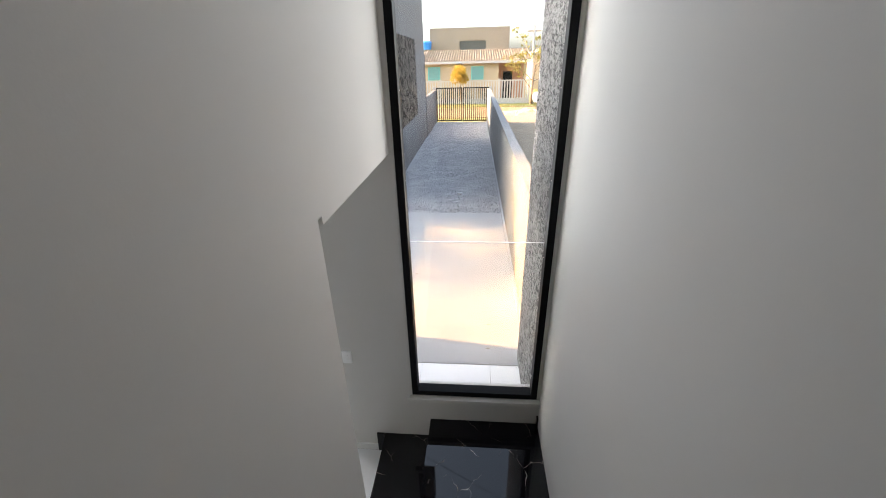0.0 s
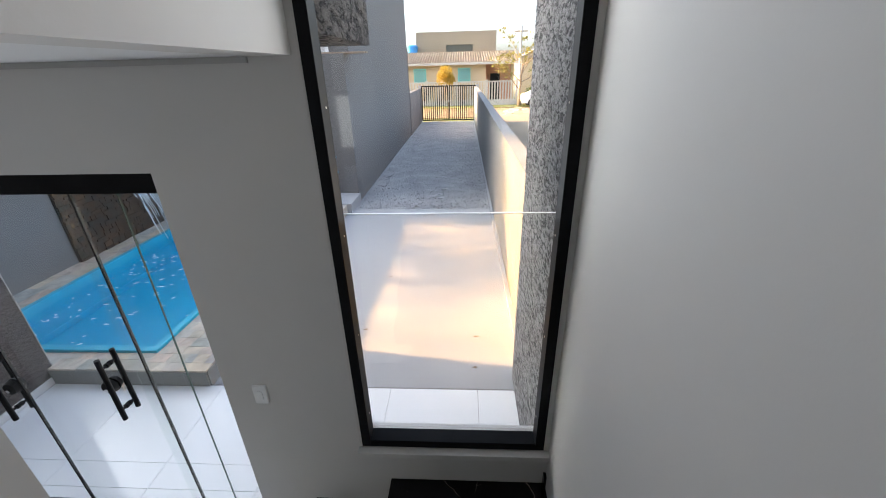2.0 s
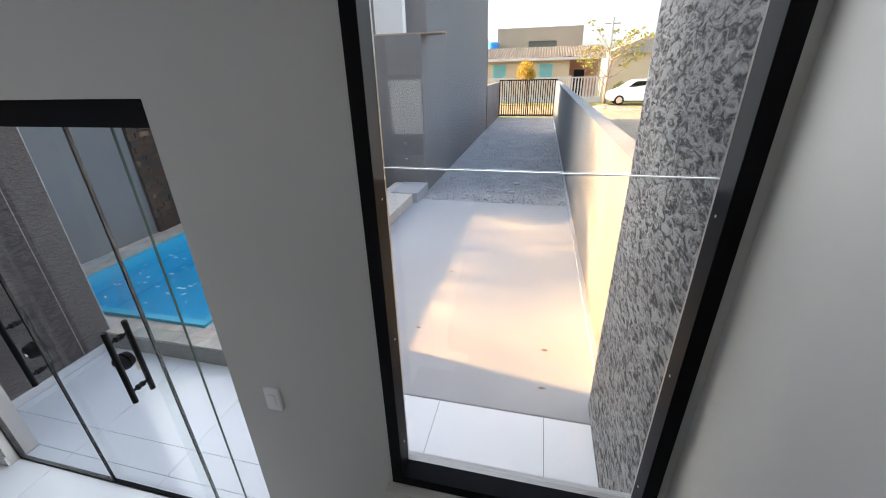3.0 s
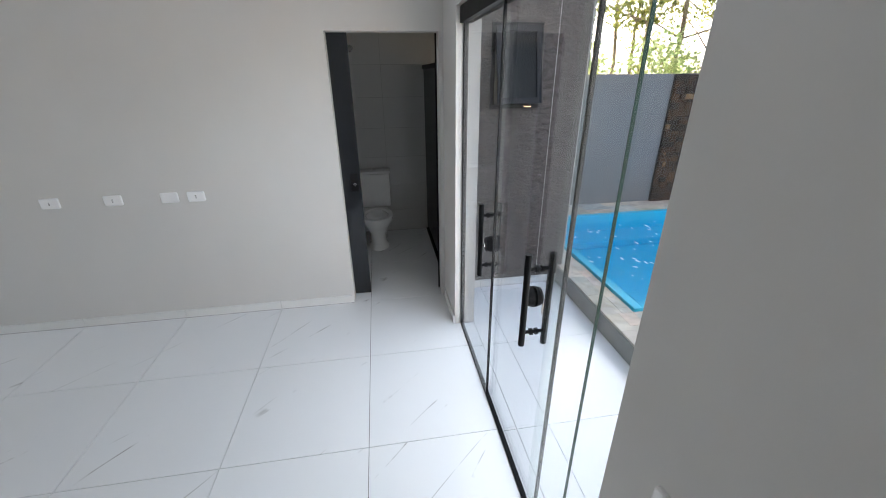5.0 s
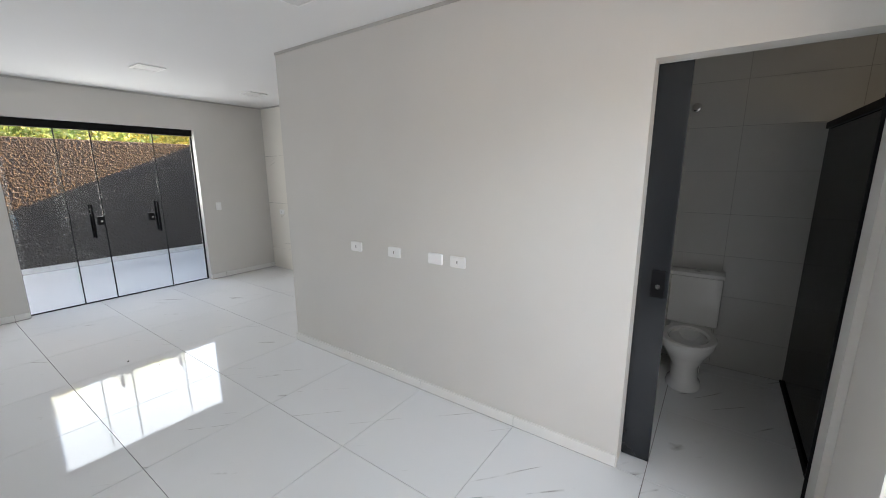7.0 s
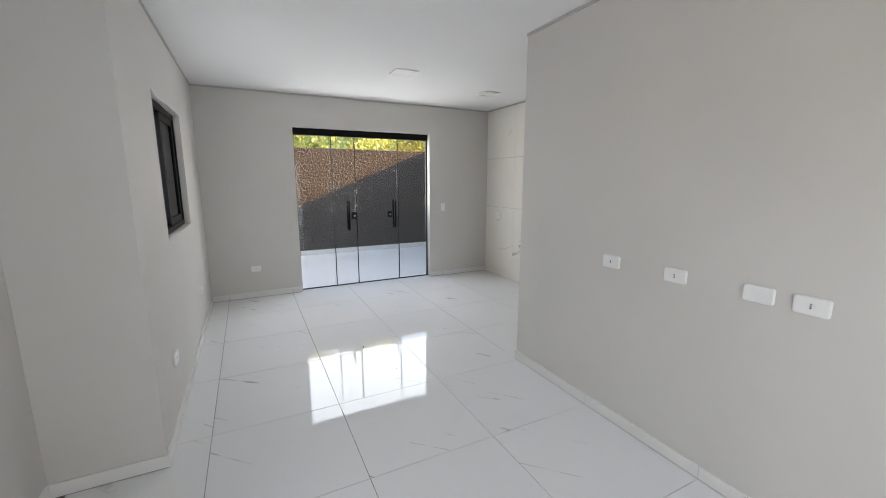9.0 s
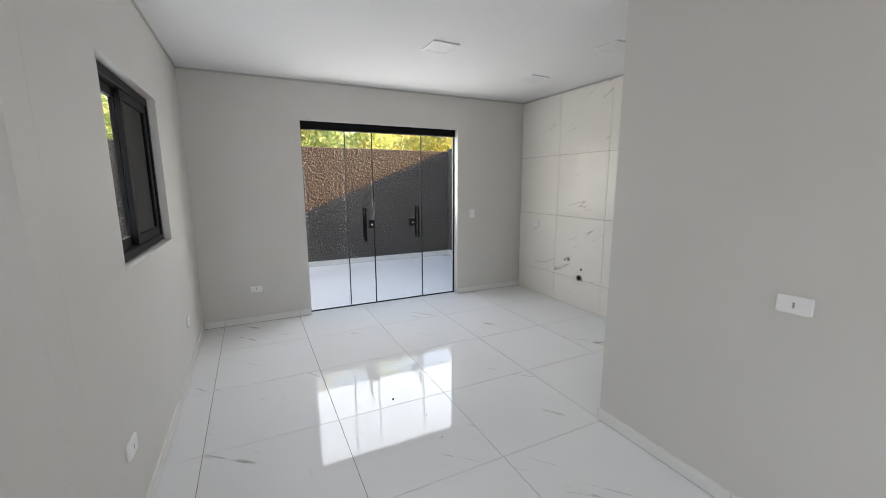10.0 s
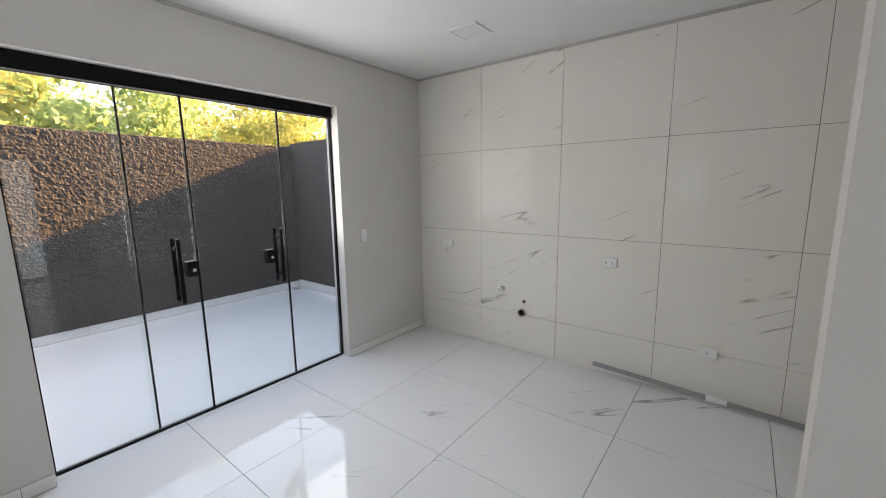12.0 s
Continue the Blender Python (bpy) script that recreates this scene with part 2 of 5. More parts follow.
def wall(axis, c0, c1, u0, u1, z0, z1, holes=()):
    """A wall of thickness c0..c1 across axis, along u, with holes (u0, u1, z0, z1) cut through it."""
    us = sorted({u0, u1, *(min(max(v, u0), u1) for h in holes for v in h[:2])})
    zs = sorted({z0, z1, *(min(max(v, z0), z1) for h in holes for v in h[2:])})

    def filled(i, j):
        if not (0 <= i < len(us) - 1 and 0 <= j < len(zs) - 1):
            return False
        u, z = (us[i] + us[i + 1]) / 2, (zs[j] + zs[j + 1]) / 2
        return not any(h[0] < u < h[1] and h[2] < z < h[3] for h in holes)

    bm = bmesh.new()

    def quad(*pts):
        vs = [bm.verts.new((c, u, z) if axis == "x" else (u, c, z)) for c, u, z in pts]
        bm.faces.new(vs)

    for i in range(len(us) - 1):
        for j in range(len(zs) - 1):
            if not filled(i, j):
                continue
            a, b, lo, hi = us[i], us[i + 1], zs[j], zs[j + 1]
            for c in (c0, c1):
                quad((c, a, lo), (c, b, lo), (c, b, hi), (c, a, hi))
            for di, dj, e in ((-1, 0, ((a, lo), (a, hi))), (1, 0, ((b, lo), (b, hi))),
                              (0, -1, ((a, lo), (b, lo))), (0, 1, ((a, hi), (b, hi)))):
                if not filled(i + di, j + dj):
                    (p, q), (r, s) = e
                    quad((c0, p, q), (c1, p, q), (c1, r, s), (c0, r, s))
    bmesh.ops.remove_doubles(bm, verts=bm.verts, dist=1e-5)
    return bm


def structure(name, bm, material, label, category, smooth=False):
    return thing(name, bm, material, label, category, kind="structure", smooth=smooth)


# ---- the house's shell ----
CEIL = 2.52
TOP = 5.2
structure("wall_front", wall("y", 0.0, 0.15, -0.22, 4.20, 0.0, TOP,
          [(0.46, 2.385, 0.0, 2.13), (3.04, 3.995, 0.655, 4.6)]), PAINT,
          "light greige painted front wall with a glass door and a tall window", "wall")
structure("wall_tv", wall("x", -0.12, 0.0, -3.61, -0.001, 0.0, CEIL, [(-0.785, -0.03, 0.0, 2.045)]), PAINT,
          "light greige painted wall with sockets and a bathroom doorway", "wall")
structure("wall_kitchen_return", wall("y", -3.15, -3.03, -1.539, -0.121, 0.0, CEIL), PAINT,
          "light greige painted return wall beside the kitchen", "wall")
structure("wall_kitchen", wall("x", -1.68, -1.54, -6.64, -3.03, 0.0, CEIL), GROUT,
          "kitchen wall behind the marbled tiles", "wall")
structure("wall_back", wall("y", -6.64, -6.484, -1.539, 2.55, 0.0, CEIL, [(-0.525, 1.348, 0.0, 2.125)]), PAINT,
          "light greige painted back wall with a glass door", "wall")
structure("wall_side", wall("x", 2.395, 2.55, -6.483, -3.561, 0.0, CEIL, [(-5.35, -4.205, 1.08, 2.025)]), PAINT,
          "light greige painted side wall with a black sliding window", "wall")
structure("wall_understair", wall("y", -3.56, -3.41, 2.395, 2.859, 0.0, CEIL), PAINT,
          "light greige painted short wall beside the stair", "wall")
structure("wall_stair", wall("x", 2.86, 3.01, -4.6, -0.001, 0.0, TOP, [(-1.10, 0.0, 0.0, CEIL), (-1.10, -1.065, CEIL, CEIL + 0.03)]), PAINT,
          "light greige painted wall that closes the stair, open at its foot", "wall")
structure("wall_right", wall("x", 4.02, 4.20, -4.6, -0.001, 0.0, TOP), PAINT,
          "light greige painted wall along the stair", "wall")
structure("wall_stair_end", wall("y", -4.75, -4.601, 2.86, 4.20, 0.0, TOP), PAINT, "painted wall behind the stair", "wall")
structure("ceiling", box(-1.68, 2.859, -6.64, 0.0, CEIL, CEIL + 0.14), CEILING, "flat white plaster ceiling", "ceiling")
structure("ceiling_stair", box(2.86, 4.2, -4.75, 0.15, TOP, TOP + 0.12), CEILING, "white ceiling above the stair", "ceiling")
structure("floor", box(-1.6, 3.2, -6.64, 0.15, -0.12, -0.006), GROUT, "grouted bed under the floor tiles", "floor")
structure("floor_screed", box(3.2, 4.2, -4.7, 0.15, -0.12, -0.008), GROUT, "screed under the stair", "floor")

# ---- outdoors: ground, yard and boundary walls ----
ASPHALT_SAND = plain("sandy_road", (0.22, 0.165, 0.10), 0.95, 0, 0.2, 0.8, 0.5, 12, 0.2, 0.02)
CONCRETE = plain("smooth_concrete", (0.37, 0.37, 0.375), 0.7, 0, 0.06, 1.2, 0.04, 60, 0.3, 0.001)


WALL_GREY = plain("grey_cement_render", (0.22, 0.215, 0.21), 0.85, 0, 0.10, 1.5, 0.4, 45, 0.3, 0.006)


def gravel_mat():
    m = Mat("pale_gravel", (0.5, 0.5, 0.5), 0.9)
    v = m.node("ShaderNodeTexVoronoi", Scale=46.0)
    m.link(m.coords("World"), v.inputs["Vector"])
    big = m.noise(2.2, 5)
    c = m.ramp(v.outputs["Color"], [(0.05, (0.14, 0.14, 0.14)), (0.25, (0.36, 0.355, 0.35)), (0.8, (0.50, 0.495, 0.49))])
    m.colour(m.mix(c, m.ramp(big, [(0.35, (0.75, 0.75, 0.77)), (0.65, (1, 1, 1))]), 1.0, "MULTIPLY"))
    m.bump(v.outputs["Distance"], 0.9, 0.02)
    return m.m


GRAVEL = gravel_mat()


def grass_mat():
    m = Mat("dry_grass", (0.1, 0.12, 0.03), 0.9)
    m.colour(m.ramp(m.noise(1.6, 6), [(0.3, (0.24, 0.18, 0.08)), (0.5, (0.15, 0.17, 0.04)), (0.7, (0.10, 0.14, 0.03))]))
    m.bump(m.noise(60, 3), 0.8, 0.03)
    return m.m


GRASS = grass_mat()


def textured_mat(name, lo, hi, scale=26.0, stretch=(1, 1, 1), strength=1.0, dist=0.02, swirl=0.8):
    """Thick trowelled plaster, paler on its ridges than in its hollows."""
    m = Mat(name, hi, 0.8, 0, 0.3)
    co = m.coords("World", stretch)
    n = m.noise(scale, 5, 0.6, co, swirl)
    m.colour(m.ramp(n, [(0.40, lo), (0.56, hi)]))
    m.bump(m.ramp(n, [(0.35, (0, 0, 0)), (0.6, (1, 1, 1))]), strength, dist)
    return m.m


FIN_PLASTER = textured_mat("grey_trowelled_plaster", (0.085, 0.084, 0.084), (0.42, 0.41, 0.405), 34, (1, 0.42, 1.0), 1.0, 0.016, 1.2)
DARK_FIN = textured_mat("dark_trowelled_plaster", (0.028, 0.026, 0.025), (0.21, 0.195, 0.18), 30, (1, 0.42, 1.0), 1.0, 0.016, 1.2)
DARK_PLASTER = textured_mat("dark_brown_grey_plaster", (0.088, 0.076, 0.070), (0.13, 0.112, 0.103), 24, (1, 0.75, 1.7), 0.9, 0.009, 0.5)
YARD_PLASTER = textured_mat("charcoal_rough_plaster", (0.057, 0.051, 0.048), (0.067, 0.060, 0.056), 40, (1, 1, 1), 0.25, 0.003)
PALE_PLASTER = textured_mat("pale_rough_plaster", (0.17, 0.15, 0.135), (0.23, 0.205, 0.185), 18, (1, 1, 1), 0.8, 0.012)
LEFT_PLASTER = textured_mat("slate_grey_plaster", (0.135, 0.129, 0.126), (0.175, 0.167, 0.163), 30, (1, 1, 1), 0.6, 0.010)

structure("ground", box(-180, 180, -180, 300, -0.6, -0.14), GRASS, "patchy dry grass and soil", "ground")
structure("terrace_bed", box(-0.07, 4.02, 0.15, 1.09, -0.13, -0.012), GROUT, "grouted bed of the terrace tiles", "floor")
structure("driveway", box(1.364, 4.12, 1.092, 5.78, -0.13, -0.012), CONCRETE, "pale smooth concrete driveway", "driveway")
structure("gravel_drive", box(1.40, 4.2, 5.782, 19.7, -0.13, -0.02), GRAVEL, "pale crushed gravel drive between two walls", "gravel")
structure("wall_drive", wall("x", 4.13, 4.28, 1.5, 19.6, -0.13, 1.60), WALL_GREY, "grey rendered low boundary wall of the drive", "wall")
structure("wall_left_building", box(-3.0, 1.42, 6.3, 15.2, -0.13, 2.76), LEFT_PLASTER, "slate grey rendered neighbouring building", "wall")
structure("wall_left_upper", box(-3.0, 1.42, 6.72, 15.2, 2.762, 6.0), LEFT_PLASTER, "slate grey rendered upper storey", "wall")
structure("wall_left_low", box(1.30, 1.45, 15.3, 19.6, -0.13, 1.6), LEFT_PLASTER, "low grey boundary wall by the gate", "wall")
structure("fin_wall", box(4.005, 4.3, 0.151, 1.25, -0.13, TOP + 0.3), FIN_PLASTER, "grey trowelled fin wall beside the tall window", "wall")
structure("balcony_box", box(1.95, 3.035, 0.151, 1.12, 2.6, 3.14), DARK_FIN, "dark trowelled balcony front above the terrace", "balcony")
structure("wall_bath_side", wall("x", -0.22, -0.07, 0.151, 1.11, 0.0, 2.6, [(0.36, 0.74, 1.535, 2.11)]), DARK_PLASTER,
          "dark grey trowelled outer wall of the bathroom", "wall")
structure("wall_bath_front", wall("y", 0.96, 1.11, -1.75, -0.221, 0.0, 2.6), DARK_PLASTER, "dark grey outer wall of the bathroom", "wall")
structure("pool_wall", wall("x", -1.87, -1.72, 1.112, 9.0, -0.13, 1.76), GREY_PAINT, "grey painted boundary wall behind the pool", "wall")


# back yard
structure("back_terrace", box(-1.72, 4.4, -9.15, -6.641, -0.13, -0.004), OUT_TILE, "white tiled back terrace in the shade", "floor")
bm = wall("y", -9.35, -9.15, -1.9, 6.0, -0.13, 2.08)
nx, nz = 760, 270
rows = []
for j in range(nz + 1):
    rows.append([])
    for i in range(nx + 1):
        x, z = -1.715 + 5.53 * i / nx, 0.085 + 1.993 * j / nz
        d = 0.007 * noise.noise((x * 30, z * 34, 0.5)) + 0.0065 * noise.noise((x * 56, z * 60, 4.0))
        edge = i in (0, nx) or j in (0, nz)
        rows[j].append(bm.verts.new((x, -9.152 if edge else -9.128 + d, z)))
for p, q in zip(rows, rows[1:]):
    for i in range(nx):
        bm.faces.new((p[i], p[i + 1], q[i + 1], q[i]))
structure("wall_yard_back", bm, YARD_PLASTER, "charcoal rough-plastered yard wall", "wall")
structure("wall_yard_side", wall("x", -1.9, -1.72, -9.149, -6.0, -0.13, 2.12), YARD_PLASTER, "charcoal rough-plastered yard side wall", "wall")
structure("wall_yard_end", wall("x", 3.82, 4.0, -9.149, -4.76, -0.13, 3.6), PALE_PLASTER, "tall pale rough-plastered wall at the end of the yard", "wall")
GREY_BEAD = plain("worn_white_bead", (0.42, 0.40, 0.38), 0.7, 0, 0.35, 14)
structure("trim_bath_wall", box(-0.0698, -0.068, 0.857, 0.862, 0.08, 2.599), GREY_BEAD, "thin white corner bead on the dark plaster", "trim")
structure("trim_bath_corner", box(-0.0698, -0.066, 1.104, 1.1115, 0.17, 2.599), GREY_BEAD, "chipped white corner bead on the dark plaster", "trim")
# unseen block, added so that its ends cast the sun's shadow edges
structure("sun_blocking_wall", box(-9.0, -2.2, -7.53, 2.25, -0.14, 7.2), GREY_PAINT, "plain grey unseen block added to keep the low sun off the house", "wall")
structure("wall_drive_cap", box(4.12, 4.29, 1.5, 19.6, 1.601, 1.625), WALL_GREY, "pale mortar cap on the drive wall", "trim")
structure("kerb_drive", box(4.085, 4.129, 1.5, 19.6, -0.13, 0.03), CONCRETE, "thin concrete foot along the drive wall", "trim")
structure("step_side", box(0.95, 1.45, 5.55, 6.299, -0.13, 0.17), CONCRETE, "pale stone step beside the building", "step")
structure("wall_left_pier", box(1.20, 1.44, 15.21, 15.29, -0.13, 3.2), LEFT_PLASTER, "slate grey pier", "wall")

# ---- floor tiles ----
STEP = 0.735
TILE_MESH = {}


def tile_mesh(w, d, h, material, name, bevel=0.0012):
    key = (round(w, 3), round(d, 3), round(h, 3), material.name)
    if key not in TILE_MESH:
        TILE_MESH[key] = finish(name, box(-w / 2, w / 2, -d / 2, d / 2, -h, 0, 0.0), material)
    return TILE_MESH[key]


def lay_tiles(parent, x0, x1, y0, y1, ox, oy, top, material, joint=0.0035, step=STEP, thick=0.006, name="tile"):
    """Square tiles on a grid through (ox, oy), cut at the rectangle's edges."""
    for i in range(math.floor((x0 - ox) / step), math.ceil((x1 - ox) / step)):
        for j in range(math.floor((y0 - oy) / step), math.ceil((y1 - oy) / step)):
            a, b = max(x0, ox + i * step), min(x1, ox + (i + 1) * step)
            c, d = max(y0, oy + j * step), min(y1, oy + (j + 1) * step)
            if b - a < 0.02 or d - c < 0.02:
                continue
            t = new(name, tile_mesh(b - a - joint, d - c - joint, thick, material, name))
            t.parent = parent
            t.location = ((a + b) / 2, (c + d) / 2, top)


floor = bpy.data.objects["floor"]
lay_tiles(floor, -1.539, 2.80, -6.62, 0.045, 0.005, -0.65, 0.0, FLOOR_TILE)
terrace = bpy.data.objects["terrace_bed"]
lay_tiles(terrace, 0.462, 2.383, 0.069, 0.1505, 3.696 - 3 * STEP, 0.335, -0.002, OUT_TILE)
lay_tiles(terrace, -0.069, 4.004, 0.151, 1.085, 3.696 - 3 * STEP, 0.335, -0.002, OUT_TILE)

# kitchen wall tiles
kitchen = bpy.data.objects["wall_kitchen"]
zs, ys = [0.0, 0.333, 1.064, 1.792, CEIL - 0.001], [-6.483, -5.752, -5.012, -4.27, -3.536, -3.151]
for i in range(5):
    for j in range(4):
        w, h = ys[i + 1] - ys[i] - 0.003, zs[j + 1] - zs[j] - 0.003
        t = new("tile", finish("tile", box(-0.008, 0.004, -w / 2, w / 2, -h / 2, h / 2), WALL_TILE))
        t.parent = kitchen
        t.location = (-1.535, (ys[i] + ys[i + 1]) / 2, (zs[j] + zs[j + 1]) / 2)


def baseboard(axis, c0, c1, u0, u1, off, z0=0.0, h=0.072, step=STEP):
    """A row of ceramic skirting pieces with fine joints."""
    row = holder("baseboard", (0, 0, 0), "white ceramic skirting along the wall", "skirting", kind="structure")
    bed = (c0 + 0.002, c1 - 0.002, u0 + 0.004, u1 - 0.004)
    part("grout", box(*(bed if axis == "x" else bed[2:] + bed[:2]), z0 - 0.001, z0 + h - 0.003), GROUT, row, "dark grout behind the joints")
    first = math.floor((u0 - off) / step)
    cuts = [off + k * step for k in range(first, first + math.ceil((u1 - u0) / step) + 2)]
    cuts = [u0] + [c for c in cuts if u0 + 0.04 < c < u1 - 0.04] + [u1]
    for a, b in zip(cuts, cuts[1:]):
        a, b = a + 0.0012 * (a > u0), b - 0.0012 * (b < u1)
        r = (c0, c1, a, b, z0 + 0.004, z0 + h) if axis == "x" else (a, b, c0, c1, z0 + 0.004, z0 + h)
        part("skirting_piece", box(*r), WHITE_TRIM, row)


baseboard("x", 0.0005, 0.012, -3.61, -0.79, -0.65)
baseboard("y", -6.4835, -6.472, -1.53, -0.53, 0.0)
baseboard("y", -6.4835, -6.472, 1.352, 2.39, 0.0)
baseboard("x", 2.383, 2.3945, -6.47, -3.41, -0.65)
baseboard("y", -3.4095, -3.398, 2.384, 2.855, 0.0)
baseboard("x", 2.848, 2.8595, -3.397, -1.102, -0.65)
baseboard("y", -0.012, -0.0005, 2.392, 2.715, 0.0)
baseboard("y", -0.012, -0.0005, 0.013, 0.458, 0.0)
baseboard("y", -3.6215, -3.6105, -0.119, 0.012, 0.0)
baseboard("x", -0.0695, -0.058, 0.16, 1.105, 0.335, -0.002)
baseboard("y", -9.1495, -9.135, -1.70, 4.3, 0.0, -0.004, 0.11)
baseboard("x", -1.7195, -1.705, -9.134, -6.65, -0.65, -0.004, 0.11)

# ---- stair ----
stair = holder("staircase", (3.5, -1.5, 0), "staircase clad in polished black veined stone", "staircase", kind="structure")
Z1, Z2 = 0.205, 0.395


def slab(x0, x1, y0, y1, z, t=0.03):
    return box(x0, x1, y0, y1, z - t, z, 0.003)


def riser(x0, x1, y0, y1, z0, z1):
    return box(x0, x1, y0, y1, z0, z1)


part("tread", slab(2.79, 3.215, -0.995, -0.001, Z1), BLACK_STONE, stair)
part("riser", riser(2.806, 2.826, -0.995, -0.016, 0.0, Z1 - 0.0305), BLACK_STONE, stair)
for pts, nm in (([(3.175, -0.001), (4.019, -0.001), (4.019, -0.768), (3.171, -0.332)], "tread"),
                ([(3.170, -0.335), (4.019, -0.771), (4.019, -0.995), (3.16, -0.995)], "tread")):
    b2 = bmesh.new()
    lo = [b2.verts.new((x, y, Z2 - 0.03)) for x, y in pts]
    hi = [b2.verts.new((x, y, Z2)) for x, y in pts]
    b2.faces.new(lo), b2.faces.new(hi)
    for k in range(4):
        b2.faces.new((lo[k], lo[(k + 1) % 4], hi[(k + 1) % 4], hi[k]))
    part(nm, b2, BLACK_STONE, stair)
part("riser", riser(3.190, 3.21, -0.995, -0.016, Z1 + 0.0005, Z2 - 0.0305), BLACK_STONE, stair)
z = Z2
RISE, RUN = 0.185, 0.27
y = -0.996
for k in range(12):
    part("riser", riser(3.011, 4.004, y - 0.02, y, z, z + RISE - 0.0305), BLACK_STONE, stair)
    z += RISE
    part("tread", slab(3.011, 4.004, y - RUN - 0.02, y + 0.02, z), BLACK_STONE, stair)
    part("stair_body", box(3.012, 4.018, y - RUN - 0.02, y - 0.0205, max(0, z - RISE - 0.12), z - 0.031), PAINT, stair)
    y -= RUN
part("stringer", box(2.718, 2.789, -0.0155, -0.0005, 0.0005, Z1), BLACK_STONE, stair, "black stone skirting")
part("stringer", box(4.006, 4.0195, -0.03, -0.0005, Z2 + 0.0005, Z2 + 0.085), BLACK_STONE, stair, "black stone upstand in the corner")

# ---- tall window ----
win = holder("window_1", (3.52, 0.05, 0.655), "tall fixed window in a black aluminium frame with two panes", "window", kind="structure")
WX0, WX1, WZ0, WZ1 = 3.042, 3.993, 0.657, 4.598
bm = bmesh.new()
for x0, x1, z0, z1 in ((WX0, WX0 + 0.045, WZ0, WZ1), (WX1 - 0.045, WX1, WZ0, WZ1),
                       (WX0 + 0.045, WX1 - 0.045, WZ0, WZ0 + 0.045), (WX0 + 0.045, WX1 - 0.045, WZ1 - 0.045, WZ1)):
    add_box(bm, x0, x1, -0.006, 0.075, z0, z1, 0.002)
part("window_frame", bm, BLACK, win, "matt black aluminium frame")
bm = bmesh.new()
for x0, x1 in ((WX0 + 0.001, WX0 + 0.02), (WX1 - 0.02, WX1 - 0.001)):
    add_box(bm, x0, x1, 0.076, 0.145, WZ0, WZ1)
add_box(bm, WX0 + 0.02, WX1 - 0.02, 0.088, 0.12, WZ0, WZ0 + 0.012)
part("outer_frame", bm, ALU, win, "raw aluminium outer channel")
for z0, z1 in ((WZ0 + 0.03, 1.930), (1.9362, WZ1 - 0.03)):
    p = part("pane", box(WX0 + 0.0205, WX1 - 0.0205, 0.078, 0.086, z0, z1), GLASS, win)
    p.visible_shadow = False
part("pane_joint", box(WX0 + 0.0205, WX1 - 0.0205, 0.077, 0.087, 1.9303, 1.9328), plain("pale_silicone", (0.75, 0.76, 0.75), 0.4, 0, 0.05), win,
     "pale silicone joint")
bm = bmesh.new()
for k in range(7):
    for x in (WX0 + 0.0465, WX1 - 0.0465):
        add_tube(bm, (x - 0.001, 0.04, 0.85 + k * 0.5), (x + 0.001, 0.04, 0.85 + k * 0.5), 0.004, seg=10)
part("screw_cap", bm, ALU, win)
structure("sill_tall_window", box(3.02, 4.018, -0.042, -0.0005, 0.612, 0.648, 0.004), PAINT, "painted sill under the tall window", "sill")


# ---- glass doors ----
STRIP = plain("dark_grey_seal", (0.016, 0.0155, 0.015), 0.7, 0, 0.1, 9, spec=0.1)
def bar_handle(parent, x, y, z0, z1, out, lock_dx, rnd):
    """A pair of black tube pulls through the glass, and the lock beside them."""
    s = 0.046
    for k in (-1, 1):
        part("handle", tube((x, y + k * s, z0), (x, y + k * s, z1), 0.0125), BLACK_GLOSS, parent, "black tubular pull", True)
    for zz in (z0 + 0.06, z1 - 0.06):
        bm = tube((x, y - s, zz), (x, y + s, zz), 0.007)
        add_tube(bm, (x, y - 0.016, zz), (x, y - 0.006, zz), 0.014)
        add_tube(bm, (x, y + 0.006, zz), (x, y + 0.016, zz), 0.014)
        part("standoff", bm, BLACK_GLOSS, parent, "", True)
    zc = (z0 + z1) / 2
    if rnd:
        bm = tube((x + lock_dx, y - 0.030, zc), (x + lock_dx, y - 0.005, zc), 0.034, 0.042, 24)
        add_tube(bm, (x + lock_dx, y + 0.005, zc), (x + lock_dx, y + 0.030, zc), 0.042, 0.034, 24)
    else:
        bm = box(x + lock_dx - 0.033, x + lock_dx + 0.033, y - 0.026, y + 0.026, zc - 0.05, zc + 0.05, 0.006)
    lock = part("lock", bm, DARK, parent, "black door lock")
    part("cylinder", tube((x + lock_dx, y + out * 0.0265, zc - 0.005), (x + lock_dx, y + out * 0.042, zc - 0.005), 0.011), CHROME, lock,
         "chrome lock cylinder", True)
    return lock


def key_ring(lock, x, y, z):
    """A key left in a lock, with a second one hanging from its ring."""
    part("key", box(x - 0.0012, x + 0.0012, y, y + 0.024, z - 0.009, z + 0.009, 0.0006), CHROME, lock, "small steel key")
    part("hanging_key", box(x - 0.006, x - 0.004, y + 0.012, y + 0.03, z - 0.062, z - 0.012, 0.0006), ALU, lock, "small steel key on a ring")


def glass_leaf(parent, x0, x1, y, z0, z1, dark_edges=()):
    p = part("pane", box(x0, x1, y - 0.004, y + 0.004, z0, z1), GLASS, parent)
    p.visible_shadow = False
    for x, m in dark_edges:
        w, h = (0.001, 0.0045) if m == GLASS_EDGE else (0.005, 0.006)
        part("edge_strip", box(x - w, x + w, y - h, y + h, z0, z1), m, parent)


